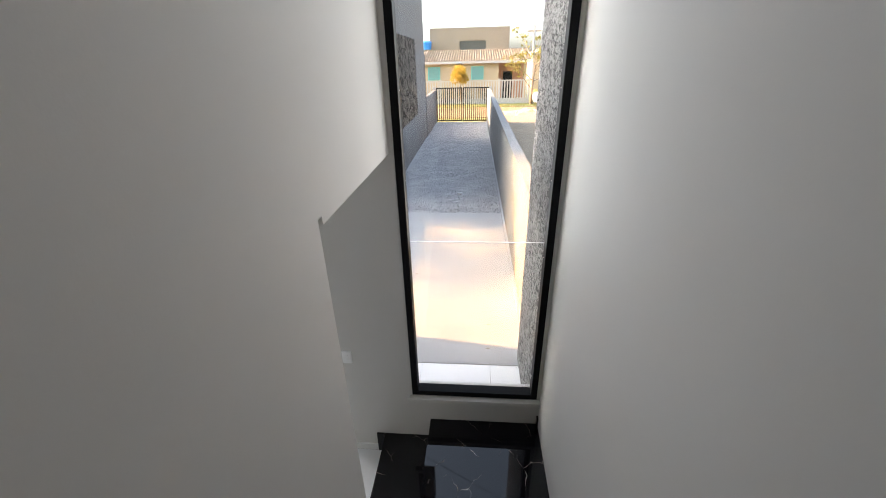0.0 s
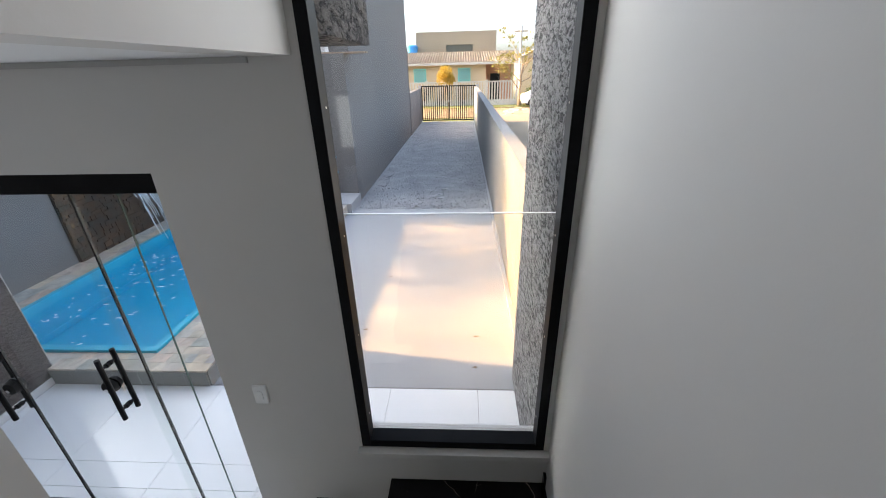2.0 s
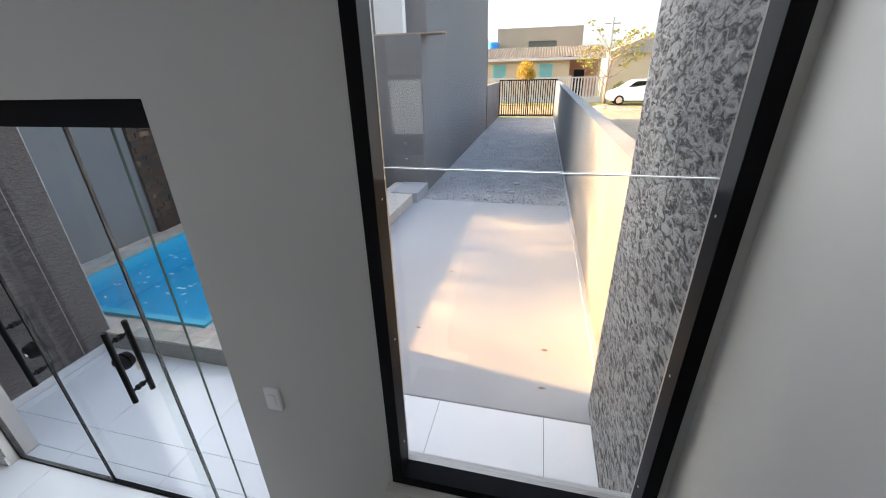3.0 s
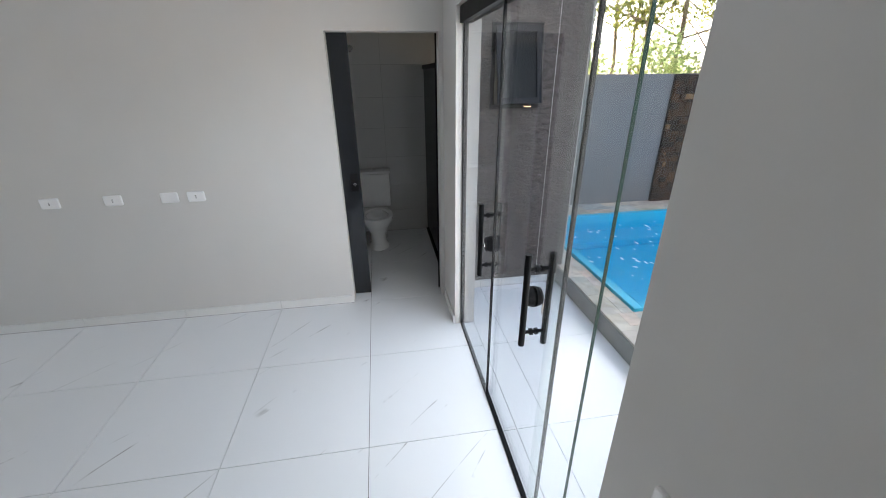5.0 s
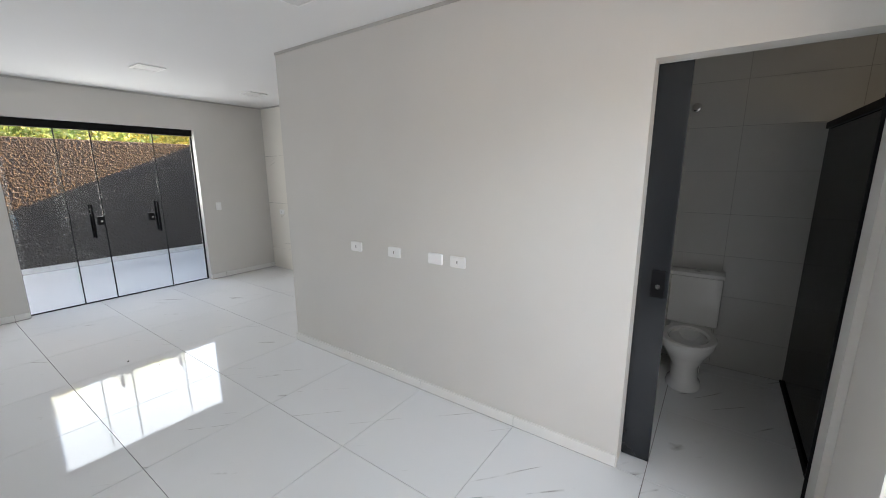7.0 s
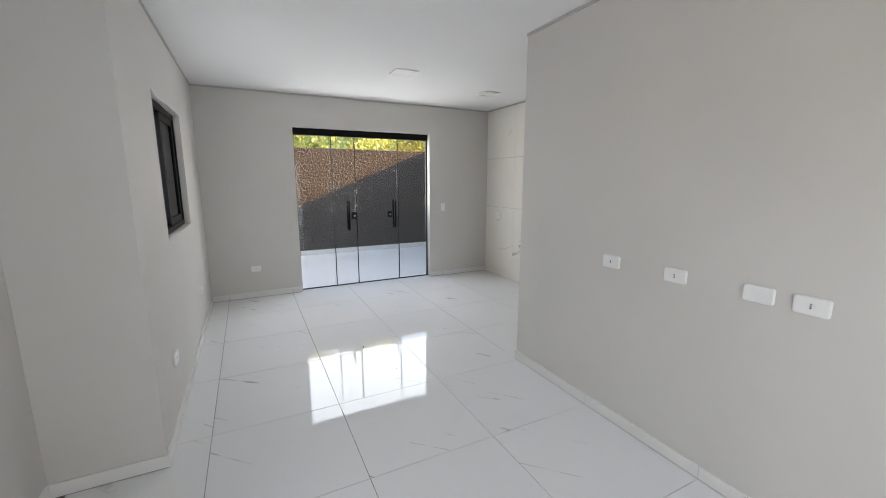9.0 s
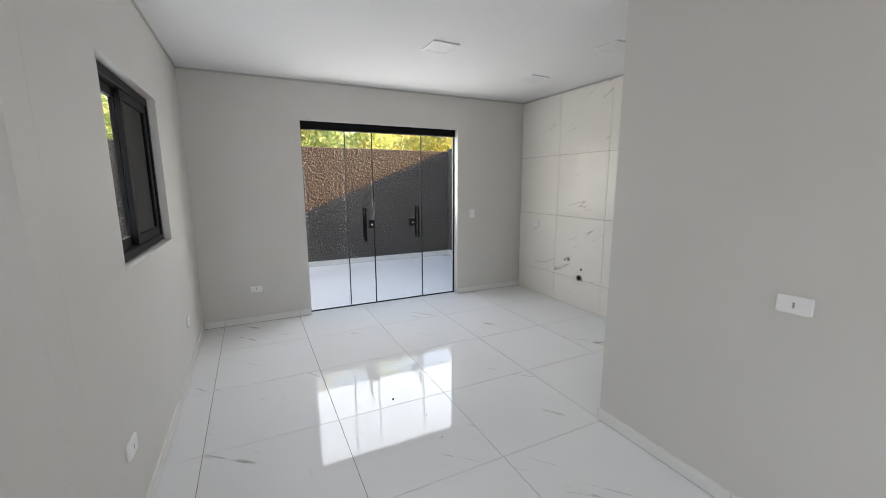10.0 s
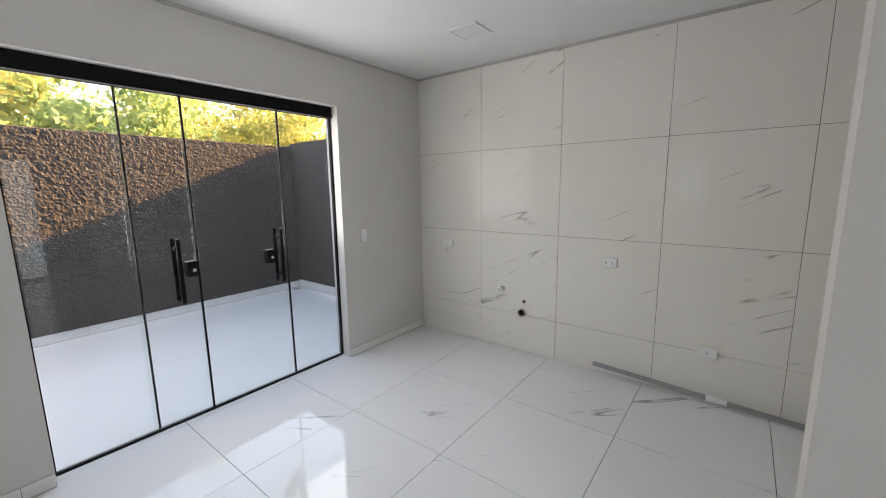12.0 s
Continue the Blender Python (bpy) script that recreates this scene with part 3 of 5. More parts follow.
def glass_door(name, x0, x1, y, top, leaves, handles, inside, rnd, label):
    d = holder(name, ((x0 + x1) / 2, y, 0), label, "door", kind="structure")
    part("header", box(x0 + 0.001, x1 - 0.001, y - 0.035, y + 0.035, top - 0.085, top - 0.001, 0.002), BLACK, d, "black aluminium top rail")
    part("track", box(x0 + 0.001, x1 - 0.001, y - 0.010, y + 0.010, 0.0006, 0.011), BLACK, d, "black floor track")
    for x, s in ((x0, 1), (x1, -1)):
        part("jamb_profile", box(min(x + s * 0.001, x + s * 0.012), max(x + s * 0.001, x + s * 0.012), y - 0.014, y + 0.014, 0.012, top - 0.086), BLACK, d)
    for a, b, dy, edges in leaves:
        glass_leaf(d, a, b, y + dy, 0.014, top - 0.087, edges)
    for x, dx, dy in handles:
        lock = bar_handle(d, x, y + dy, 0.785, 1.185, inside, dx, rnd)
    if rnd:
        key_ring(lock, x + dx, y + dy + 0.031, 0.955)
    return d


glass_door("door_1", 0.46, 2.385, 0.058, 2.129,
           [(0.481, 1.235, -0.008, ((1.229, BLACK),)), (1.20, 1.952, 0.012, ((1.944, STRIP),)),
            (1.90, 2.364, -0.008, ((2.172, GLASS_EDGE),))],
           [(1.14, 0.045, -0.008), (1.748, -0.035, 0.012)], -1, True,
           "frameless glass sliding door with black rails and pulls, shut")
glass_door("door_2", -0.525, 1.348, -6.585, 2.124,
           [(0.862, 1.327, -0.012, ((0.868, BLACK),)), (0.552, 0.90, 0.008, ((0.56, BLACK),)),
            (-0.075, 0.568, -0.012, ((-0.068, BLACK),)), (-0.504, -0.04, 0.008, ())],
           [(0.672, -0.075, 0.008), (-0.005, 0.075, -0.012)], 1, False,
           "frameless glass sliding door to the back terrace, shut")

# ---- side window ----
w2 = holder("window_2", (2.49, -4.78, 1.08), "black aluminium sliding window with two sashes", "window", kind="structure")
a, b, c, d = -5.345, -4.21, 1.085, 2.02
bm = bmesh.new()
for y0, y1, z0, z1 in ((a, a + 0.035, c, d), (b - 0.035, b, c, d), (a + 0.035, b - 0.035, c, c + 0.04), (a + 0.035, b - 0.035, d - 0.05, d)):
    add_box(bm, 2.44, 2.53, y0, y1, z0, z1, 0.002)
part("window_frame", bm, BLACK, w2)
for y0, y1, x in ((a + 0.036, -4.74, 2.462), (-4.80, b - 0.036, 2.492)):
    bm = bmesh.new()
    for q0, q1, z0, z1 in ((y0, y0 + 0.05, c + 0.041, d - 0.051), (y1 - 0.05, y1, c + 0.041, d - 0.051),
                           (y0 + 0.05, y1 - 0.05, c + 0.041, c + 0.095), (y0 + 0.05, y1 - 0.05, d - 0.10, d - 0.051)):
        add_box(bm, x - 0.012, x + 0.012, q0, q1, z0, z1, 0.002)
    s = part("sash", bm, BLACK, w2)
    g = part("pane", box(x - 0.003, x + 0.003, y0 + 0.05, y1 - 0.05, c + 0.095, d - 0.10), GLASS if x > 2.48 else GLASS_DARK, s)
    g.visible_shadow = False


STRIP_SHADE = plain("edge_shadow_grey", (0.44, 0.43, 0.415), 0.7, 0, 0.03, 2)
# strip where the walls meet the ceiling, its shadow painted as a darker grey
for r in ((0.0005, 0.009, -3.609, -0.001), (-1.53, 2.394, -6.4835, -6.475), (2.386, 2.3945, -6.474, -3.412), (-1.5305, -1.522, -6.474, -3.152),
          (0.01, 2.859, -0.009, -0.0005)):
    structure("trim", box(*r, CEIL - 0.02, CEIL - 0.001), STRIP_SHADE, "narrow edge strip under the ceiling, its shadow put into a darker grey", "trim")

# ---- sockets, switches, ceiling lights ----
def rounded_plate(w, h, d, r):
    """A plate with rounded corners and a sloped edge, its back at y = 0."""
    b2, loops = bmesh.new(), []
    for y, shrink in ((0.0, 0.0), (-0.55 * d, 0.0), (-0.9 * d, 0.0025), (-d, 0.0055)):
        loop = []
        for cx, cz, a0 in ((1, 1, 0), (-1, 1, 90), (-1, -1, 180), (1, -1, 270)):
            for k in range(5):
                a = radians(a0 + 22.5 * k)
                loop.append(b2.verts.new((cx * (w - r) + (r - shrink) * math.cos(a), y, cz * (h - r) + (r - shrink) * math.sin(a))))
        loops.append(loop)
    for p, q in zip(loops, loops[1:]):
        for k in range(20):
            b2.faces.new((p[k], p[(k + 1) % 20], q[(k + 1) % 20], q[k]))
    b2.faces.new(loops[0]), b2.faces.new(loops[-1])
    return b2


def wall_plate(kind):
    """A white plate 117 x 75 mm lying in the xz plane, facing -y."""
    label = {"socket": "white wall socket plate with one outlet", "blank": "white blank wall plate",
             "double": "white wall plate with two outlets", "switch": "white light switch plate", "triple": "white plate with three switches"}[kind]
    tall = kind in ("switch", "triple")
    w, h = (0.036, 0.058) if tall else (0.058, 0.037)
    p = holder("light_switch" if tall else "wall_socket", (0, 0, 0), label, "switch" if tall else "socket")
    part("plate", rounded_plate(w, h, 0.012, 0.011), PLASTIC, p)
    if kind in ("socket", "double"):
        for dx in ((0,) if kind == "socket" else (-0.024, 0.024)):
            part("outlet", tube((dx, -0.0115, 0), (dx, -0.0128, 0), 0.0165, 0.0155, 6), PLASTIC, p)
            bm = bmesh.new()
            for k in (-1, 0, 1):
                add_box(bm, dx - 0.0035, dx + 0.0035, -0.0134, -0.0126, k * 0.0082 - 0.0022, k * 0.0082 + 0.0022)
            part("pin_hole", bm, DARK, p)
    if kind == "switch":
        part("rocker", box(-0.014, 0.014, -0.016, -0.011, -0.026, 0.026, 0.002), PLASTIC, p)
    if kind == "triple":
        for k in (-1, 0, 1):
            part("rocker", box(-0.013, 0.013, -0.014, -0.011, k * 0.026 - 0.011, k * 0.026 + 0.011, 0.001), PLASTIC, p)
    return p


def on_wall(x, y, z, facing):
    return pose(x, y, z, 0, 0, {"-y": 0, "+x": 90, "+y": 180, "-x": -90}[facing])


socket = wall_plate("socket")
socket.matrix_basis = on_wall(0.0005, -2.736, 0.997, "+x")
tagged(socket, group="sockets")
for m in (on_wall(0.0005, -2.345, 0.997, "+x"), on_wall(0.0005, -1.805, 0.997, "+x"), on_wall(1.887, -6.4835, 0.37, "+y"),
          on_wall(2.3945, -3.92, 0.385, "-x"), on_wall(2.3945, -5.585, 0.388, "-x")):
    copy_thing(socket, m)
blank = wall_plate("blank")
blank.matrix_basis = on_wall(0.0005, -1.982, 0.997, "+x")
double = wall_plate("double")
double.matrix_basis = on_wall(-1.5305, -4.605, 0.89, "+x")
single_k = copy_thing(socket, on_wall(-1.5305, -3.945, 0.338, "+x"))
small_k = copy_thing(socket, on_wall(-1.5305, -6.13, 0.93, "+x"))
sw = wall_plate("switch")
sw.matrix_basis = on_wall(2.567, -0.0005, 1.012, "-y")
tr = wall_plate("triple")
tr.matrix_basis = on_wall(-0.739, -6.4835, 1.064, "+y")

DIFFUSER = plain("frosted_diffuser", (0.70, 0.70, 0.70), 0.55, 0, 0.02, 5)
lamp = holder("ceiling_light", (0, 0, 0), "square white recessed ceiling light, switched off", "ceiling light", "ceiling lights")
bm = bmesh.new()
for x0, x1, y0, y1 in ((-0.112, 0.112, -0.112, -0.1), (-0.112, 0.112, 0.1, 0.112), (-0.112, -0.1, -0.1, 0.1), (0.1, 0.112, -0.1, 0.1)):
    add_box(bm, x0, x1, y0, y1, -0.012, -0.0005)
part("frame", bm, PLASTIC, lamp)
part("diffuser", box(-0.0995, 0.0995, -0.0995, 0.0995, -0.009, -0.0005), DIFFUSER, lamp)
lamp.matrix_basis = pose(0.44, -4.975, CEIL)
for x, y in ((-0.83, -5.41), (-0.80, -4.38), (0.57, -2.52)):
    copy_thing(lamp, pose(x, y, CEIL))

# ---- yard drain ----
yd = holder("floor_drain", (-1.6, -9.03, 0), "small steel floor drain in the terrace corner", "floor drain")
part("frame", box(-1.66, -1.54, -9.09, -8.97, -0.0039, 0.0), ALU, yd)
for k in range(4):
    part("slot", box(-1.645 + 0.026 * k, -1.635 + 0.026 * k, -9.075, -8.985, 0.0001, 0.001), DARK, yd)

# ---- kitchen plumbing ----
tap = holder("wall_tap", (-1.53, -5.52, 0.55), "chrome water tap stub on the tiled wall", "tap")
part("flange", tube((-1.5305, -5.52, 0.55), (-1.522, -5.52, 0.55), 0.028, 0.024, 24), CHROME, tap, "", True)
part("stem", tube((-1.522, -5.52, 0.55), (-1.485, -5.52, 0.55), 0.011), CHROME, tap, "", True)
bm = tube((-1.49, -5.54, 0.55), (-1.49, -5.50, 0.55), 0.008)
add_tube(bm, (-1.485, -5.52, 0.55), (-1.475, -5.52, 0.55), 0.019, 0.017, 20)
part("knob", bm, CHROME, tap, "", True)
drain = holder("drain_outlet", (-1.53, -5.32, 0.36), "open grey drain outlet in the tiled wall", "drain")
bm = bmesh.new()
bmesh.ops.create_cone(bm, cap_ends=False, segments=24, radius1=0.034, radius2=0.034, depth=0.02, matrix=pose(-1.522, -5.322, 0.357, 0, 90, 0))
bmesh.ops.create_cone(bm, cap_ends=False, segments=24, radius1=0.027, radius2=0.027, depth=0.02, matrix=pose(-1.522, -5.322, 0.357, 0, 90, 0))
part("collar", bm, ALU, drain, "", True)
part("bore", tube((-1.5305, -5.322, 0.357), (-1.5285, -5.322, 0.357), 0.027, None, 20), DARK, drain)
hole = holder("pipe_hole", (-1.53, -5.305, 0.46), "small capped water outlet in the tiled wall", "outlet")
part("ring", tube((-1.5305, -5.305, 0.46), (-1.525, -5.305, 0.46), 0.018, 0.015, 16), ALU, hole, "", True)
part("bore", tube((-1.525, -5.305, 0.46), (-1.5235, -5.305, 0.46), 0.011, None, 14), DARK, hole)

strip = holder("aluminium_strip", (-1.48, -3.95, 0.0), "long grey plastic-coated profile lying along the kitchen wall", "metal strip")
p0, p1 = Vector((-1.512, -4.68, 0.062)), Vector((-1.452, -3.22, 0.0135))
m = Matrix.Translation((p0 + p1) / 2) @ (p1 - p0).to_track_quat("Y", "Z").to_matrix().to_4x4()
bm = bmesh.new()
for x0, x1, z0, z1 in ((-0.014, 0.014, -0.0125, -0.0105), (-0.014, -0.012, -0.0105, 0.0095), (0.012, 0.014, -0.0105, 0.0095), (-0.014, -0.003, 0.0095, 0.0115), (0.003, 0.014, 0.0095, 0.0115)):
    bmesh.ops.create_cube(bm, size=1.0, matrix=m @ Matrix.LocRotScale(((x0 + x1) / 2, 0, (z0 + z1) / 2), None, (x1 - x0, (p1 - p0).length, z1 - z0)))
part("profile", bm, plain("dull_aluminium", (0.36, 0.365, 0.37), 0.45, 0.4, 0.08, 12), strip)
part("end_plug", tube(p0 - (p1 - p0) * 0.004, p0 + (p1 - p0) * 0.002, 0.012), ALU, strip, "", True)
plug = holder("plastic_cap", (-1.478, -3.86, 0.03), "white plastic pipe fitting round the grey profile", "pipe fitting")
part("sleeve", tube((-1.481, -3.925, 0.0365), (-1.478, -3.865, 0.0345), 0.026, 0.026, 20), PLASTIC, plug, "", True)
part("nut", tube((-1.478, -3.864, 0.0345), (-1.475, -3.81, 0.0325), 0.020, 0.020, 8), PLASTIC, plug)

# ---- bathroom ----
BATH_TILE = plain("pale_grey_bathroom_tile", (0.55, 0.545, 0.53), 0.22, 0, 0.03, 1.5)
BATH_JOINT = plain("grey_bathroom_joint", (0.30, 0.295, 0.29), 0.9, 0, 0.1, 20)
structure("wall_bath_back", wall("x", -1.76, -1.64, -1.6, 0.959, 0.0, 2.6), BATH_JOINT, "pale tiled bathroom wall", "wall")
structure("wall_bath_left", wall("y", -1.60, -1.48, -1.639, -0.121, 0.0, 2.6), BATH_TILE, "pale tiled bathroom wall", "wall")
structure("ceiling_bath", box(-1.76, -0.121, -1.6, 1.11, 2.601, 2.72), CEILING, "white bathroom ceiling", "ceiling")
structure("floor_bath", box(-1.76, -0.07, -1.6, 1.11, -0.12, -0.008), GROUT, "grouted bed of the bathroom floor", "floor")
lay_tiles(bpy.data.objects["floor_bath"], -1.638, -1.5395, -1.478, 0.958, 0.005, -0.65, -0.001, FLOOR_TILE)
lay_tiles(bpy.data.objects["floor_bath"], -1.539, -0.125, 0.046, 0.958, 0.005, -0.65, -0.001, FLOOR_TILE)
bt = bpy.data.objects["wall_bath_back"]
for i in range(5):
    for j in range(9):
        y0, y1 = max(-1.478, -1.61 + i * 0.6), min(0.957, -1.61 + (i + 1) * 0.6)
        z0, z1 = max(0.002, -0.052 + j * 0.322), min(2.598, 0.27 + j * 0.322)
        if y1 - y0 > 0.02 and z1 - z0 > 0.02:
            part("tile", box(-1.6395, -1.634, y0, y1 - 0.0025, z0, z1 - 0.0025), BATH_TILE, bt)

DOOR_GREY = plain("charcoal_door_laminate", (0.013, 0.015, 0.018), 0.16, 0, 0.06, 6)
bd = holder("door_3", (-0.14, -1.0, 0), "charcoal sliding bathroom door, nearly fully open", "door", kind="structure")
part("leaf", box(-0.163, -0.128, -1.46, -0.648, 0.008, 2.055, 0.002), DOOR_GREY, bd)
plate = part("handle", box(-0.1275, -0.118, -0.725, -0.665, 0.94, 1.08, 0.003), BLACK_GLOSS, bd, "black square lock plate")
part("thumb_turn", tube((-0.118, -0.692, 1.0), (-0.104, -0.692, 1.0), 0.012), CHROME, plate, "chrome thumb turn", True)
bm = bmesh.new()
add_box(bm, -0.1275, -0.1205, -0.785, -0.03, 2.046, 2.058)
add_box(bm, -0.1275, -0.1205, -0.042, -0.03, 0.0, 2.046)
part("door_frame", bm, BLACK, bd, "thin black door stop")

toilet = holder("toilet", (-1.3, -0.565, 0), "white ceramic close-coupled toilet with an open bowl and no seat", "toilet")


def lofted(rings, seg=28):
    """A skin over ellipses given as (x, y, z, rx, ry)."""
    b2 = bmesh.new()
    loops = []
    for x, y, z, rx, ry in rings:
        loops.append([b2.verts.new((x + rx * math.cos(2 * math.pi * k / seg), y + ry * math.sin(2 * math.pi * k / seg), z)) for k in range(seg)])
    for p, q in zip(loops, loops[1:]):
        for k in range(seg):
            b2.faces.new((p[k], p[(k + 1) % seg], q[(k + 1) % seg], q[k]))
    b2.faces.new(loops[0]), b2.faces.new(loops[-1])
    return b2


part("bowl", lofted([(-1.20, -0.565, 0.0, 0.165, 0.115), (-1.20, -0.565, 0.025, 0.16, 0.11), (-1.19, -0.565, 0.06, 0.14, 0.088), (-1.19, -0.565, 0.17, 0.135, 0.088),
                     (-1.17, -0.565, 0.27, 0.19, 0.135), (-1.15, -0.565, 0.345, 0.232, 0.172), (-1.15, -0.565, 0.385, 0.24, 0.178), (-1.15, -0.565, 0.397, 0.232, 0.170),
                     (-1.145, -0.565, 0.399, 0.195, 0.132), (-1.145, -0.565, 0.385, 0.18, 0.118), (-1.145, -0.565, 0.36, 0.19, 0.128), (-1.16, -0.565, 0.27, 0.13, 0.09),
                     (-1.18, -0.565, 0.20, 0.06, 0.05)]), CERAMIC, toilet, "", True)
part("deck", box(-1.43, -1.30, -0.70, -0.43, 0.30, 0.388, 0.012), CERAMIC, toilet, "", True)
part("tank", box(-1.60, -1.425, -0.735, -0.395, 0.385, 0.765, 0.02), CERAMIC, toilet, "", True)
part("tank_lid", box(-1.607, -1.418, -0.742, -0.388, 0.766, 0.797, 0.01), CERAMIC, toilet, "", True)
part("flush_button", tube((-1.51, -0.565, 0.797), (-1.51, -0.565, 0.803), 0.022), CHROME, toilet, "", True)
part("tank_foot", box(-1.632, -1.36, -0.665, -0.465, 0.0, 0.384, 0.03), CERAMIC, toilet, "", True)

shower = holder("shower_screen", (-0.9, 0.05, 0), "smoked glass shower screen under a black rail", "shower screen")
part("pane", box(-1.632, -0.24, 0.046, 0.054, 0.012, 1.83), GLASS_DARK, shower)
part("rail", box(-1.632, -0.225, 0.03, 0.07, 1.831, 1.87, 0.002), BLACK, shower)
part("track", box(-1.632, -0.225, 0.03, 0.07, 0.0005, 0.0115), BLACK, shower)
part("post", box(-0.239, -0.2205, 0.03, 0.07, 0.012, 1.83), BLACK, shower)
valve = holder("wall_valve", (-1.634, -0.72, 1.99), "round chrome valve on the bathroom wall", "valve")
part("flange", tube((-1.6335, -0.71, 2.03), (-1.625, -0.71, 2.03), 0.035, 0.03, 24), CHROME, valve, "", True)
part("knob", tube((-1.625, -0.71, 2.03), (-1.58, -0.71, 2.03), 0.02, 0.024, 16), CHROME, valve, "", True)

# bathroom's top-hung window, opened outwards
bw = holder("window_3", (-0.07, 0.55, 1.535), "black top-hung bathroom window, pushed open", "window", kind="structure")
bm = bmesh.new()
for y0, y1, z0, z1 in ((0.361, 0.39, 1.536, 2.109), (0.71, 0.739, 1.536, 2.109), (0.39, 0.71, 1.536, 1.565), (0.39, 0.71, 2.08, 2.109)):
    add_box(bm, -0.14, -0.062, y0, y1, z0, z1)
part("window_frame", bm, BLACK, bw)
tilt = pose(-0.058, 0, 2.085, 0, -13, 0)
bm = bmesh.new()
for y0, y1, z0, z1 in ((0.385, 0.42, -0.52, 0), (0.68, 0.715, -0.52, 0), (0.42, 0.68, -0.52, -0.48), (0.42, 0.68, -0.035, 0)):
    add_box(bm, -0.012, 0.012, y0, y1, z0, z1)
bmesh.ops.transform(bm, matrix=tilt, verts=bm.verts)
s = part("sash", bm, plain("dark_blue_grey_aluminium", (0.014, 0.015, 0.020), 0.5, 0.0, 0.06, spec=0.12), bw)
bm = box(-0.003, 0.003, 0.42, 0.68, -0.48, -0.035)
bmesh.ops.transform(bm, matrix=tilt, verts=bm.verts)
g = part("pane", bm, glass_mat("tinted_glass", (0.05, 0.053, 0.065), 0.25), s)
part("latch", box(-0.02, 0.012, 0.60, 0.66, 1.548, 1.562, 0.003), CHROME, bw, "chrome latch")

# ---- pool ----
DECK = 0.16
PX0, PX1, PY0, PY1 = -1.2, 0.70, 1.36, 5.6
POOL = plain("blue_fibreglass", (0.02, 0.42, 0.60), 0.3, 0, 0.04, 2)


def water_mat():
    """Clear water: it tints what lies under it and mirrors the sky on its ripples."""
    m = bpy.data.materials.new("pool_water")
    m.use_nodes = True
    t = m.node_tree
    t.nodes.remove(t.nodes["Principled BSDF"])
    tr = t.nodes.new("ShaderNodeBsdfTransparent")
    tr.inputs[0].default_value = (0.50, 0.92, 1.0, 1)
    gl = t.nodes.new("ShaderNodeBsdfGlossy")
    gl.inputs["Roughness"].default_value = 0.02
    geo = t.nodes.new("ShaderNodeNewGeometry")
    n = t.nodes.new("ShaderNodeTexNoise")
    n.inputs["Scale"].default_value, n.inputs["Detail"].default_value, n.inputs["Distortion"].default_value = 11.0, 2.0, 0.6
    bp = t.nodes.new("ShaderNodeBump")
    bp.inputs["Strength"].default_value, bp.inputs["Distance"].default_value = 0.4, 0.05
    mx = t.nodes.new("ShaderNodeMixShader")
    t.links.new(geo.outputs["Position"], n.inputs["Vector"])
    t.links.new(n.outputs["Fac"], bp.inputs["Height"])
    t.links.new(bp.outputs[0], gl.inputs["Normal"])
    t.links.new(reflectance(t, 0.03, bp.outputs[0]), mx.inputs[0])
    t.links.new(tr.outputs[0], mx.inputs[1])
    t.links.new(gl.outputs[0], mx.inputs[2])
    t.links.new(mx.outputs[0], t.nodes["Material Output"].inputs[0])
    return m


WATER = water_mat()
pool = holder("swimming_pool", (-0.25, 3.4, 0), "light blue fibreglass swimming pool full of water", "swimming pool")
bm = bmesh.new()
for x0, x1, y0, y1 in ((PX0 - 0.07, PX0, PY0, PY1), (PX1, PX1 + 0.07, PY0, PY1), (PX0 - 0.07, PX1 + 0.07, PY0 - 0.07, PY0), (PX0 - 0.07, PX1 + 0.07, PY1, PY1 + 0.07)):
    add_box(bm, x0, x1, y0, y1, -0.115, DECK + 0.028, 0.006)
part("rim", bm, POOL, pool, "pale blue rim")
bm = box(PX0, PX1, PY0, PY1, -0.118, -0.09)
add_box(bm, PX0 + 0.001, PX0 + 0.34, PY0 + 0.001, PY1 - 0.001, -0.0895, -0.01, 0.01)
part("basin", bm, POOL, pool)
bm = bmesh.new()
bmesh.ops.create_grid(bm, x_segments=60, y_segments=120, size=1.0, matrix=Matrix.LocRotScale(((PX0 + PX1) / 2, (PY0 + PY1) / 2, 0.085), None, ((PX1 - PX0) / 2, (PY1 - PY0) / 2, 1)))
for v in bm.verts:
    near = math.exp(-((v.co.x + 0.7) ** 2 + (v.co.y - 3.75) ** 2) / 0.7)
    v.co.z += (0.007 + 0.025 * near) * noise.noise((v.co.x * 5, v.co.y * 7, 0.3)) + 0.005 * noise.noise((v.co.x * 12, v.co.y * 12, 2.0))
w = structure("water", bm, WATER, "clear rippling turquoise pool water", "water", True)
w.visible_shadow = False
# white flecks along the ripples: foam, and the sky's glints put into colour
g = np.random.default_rng(21)
bm = bmesh.new()
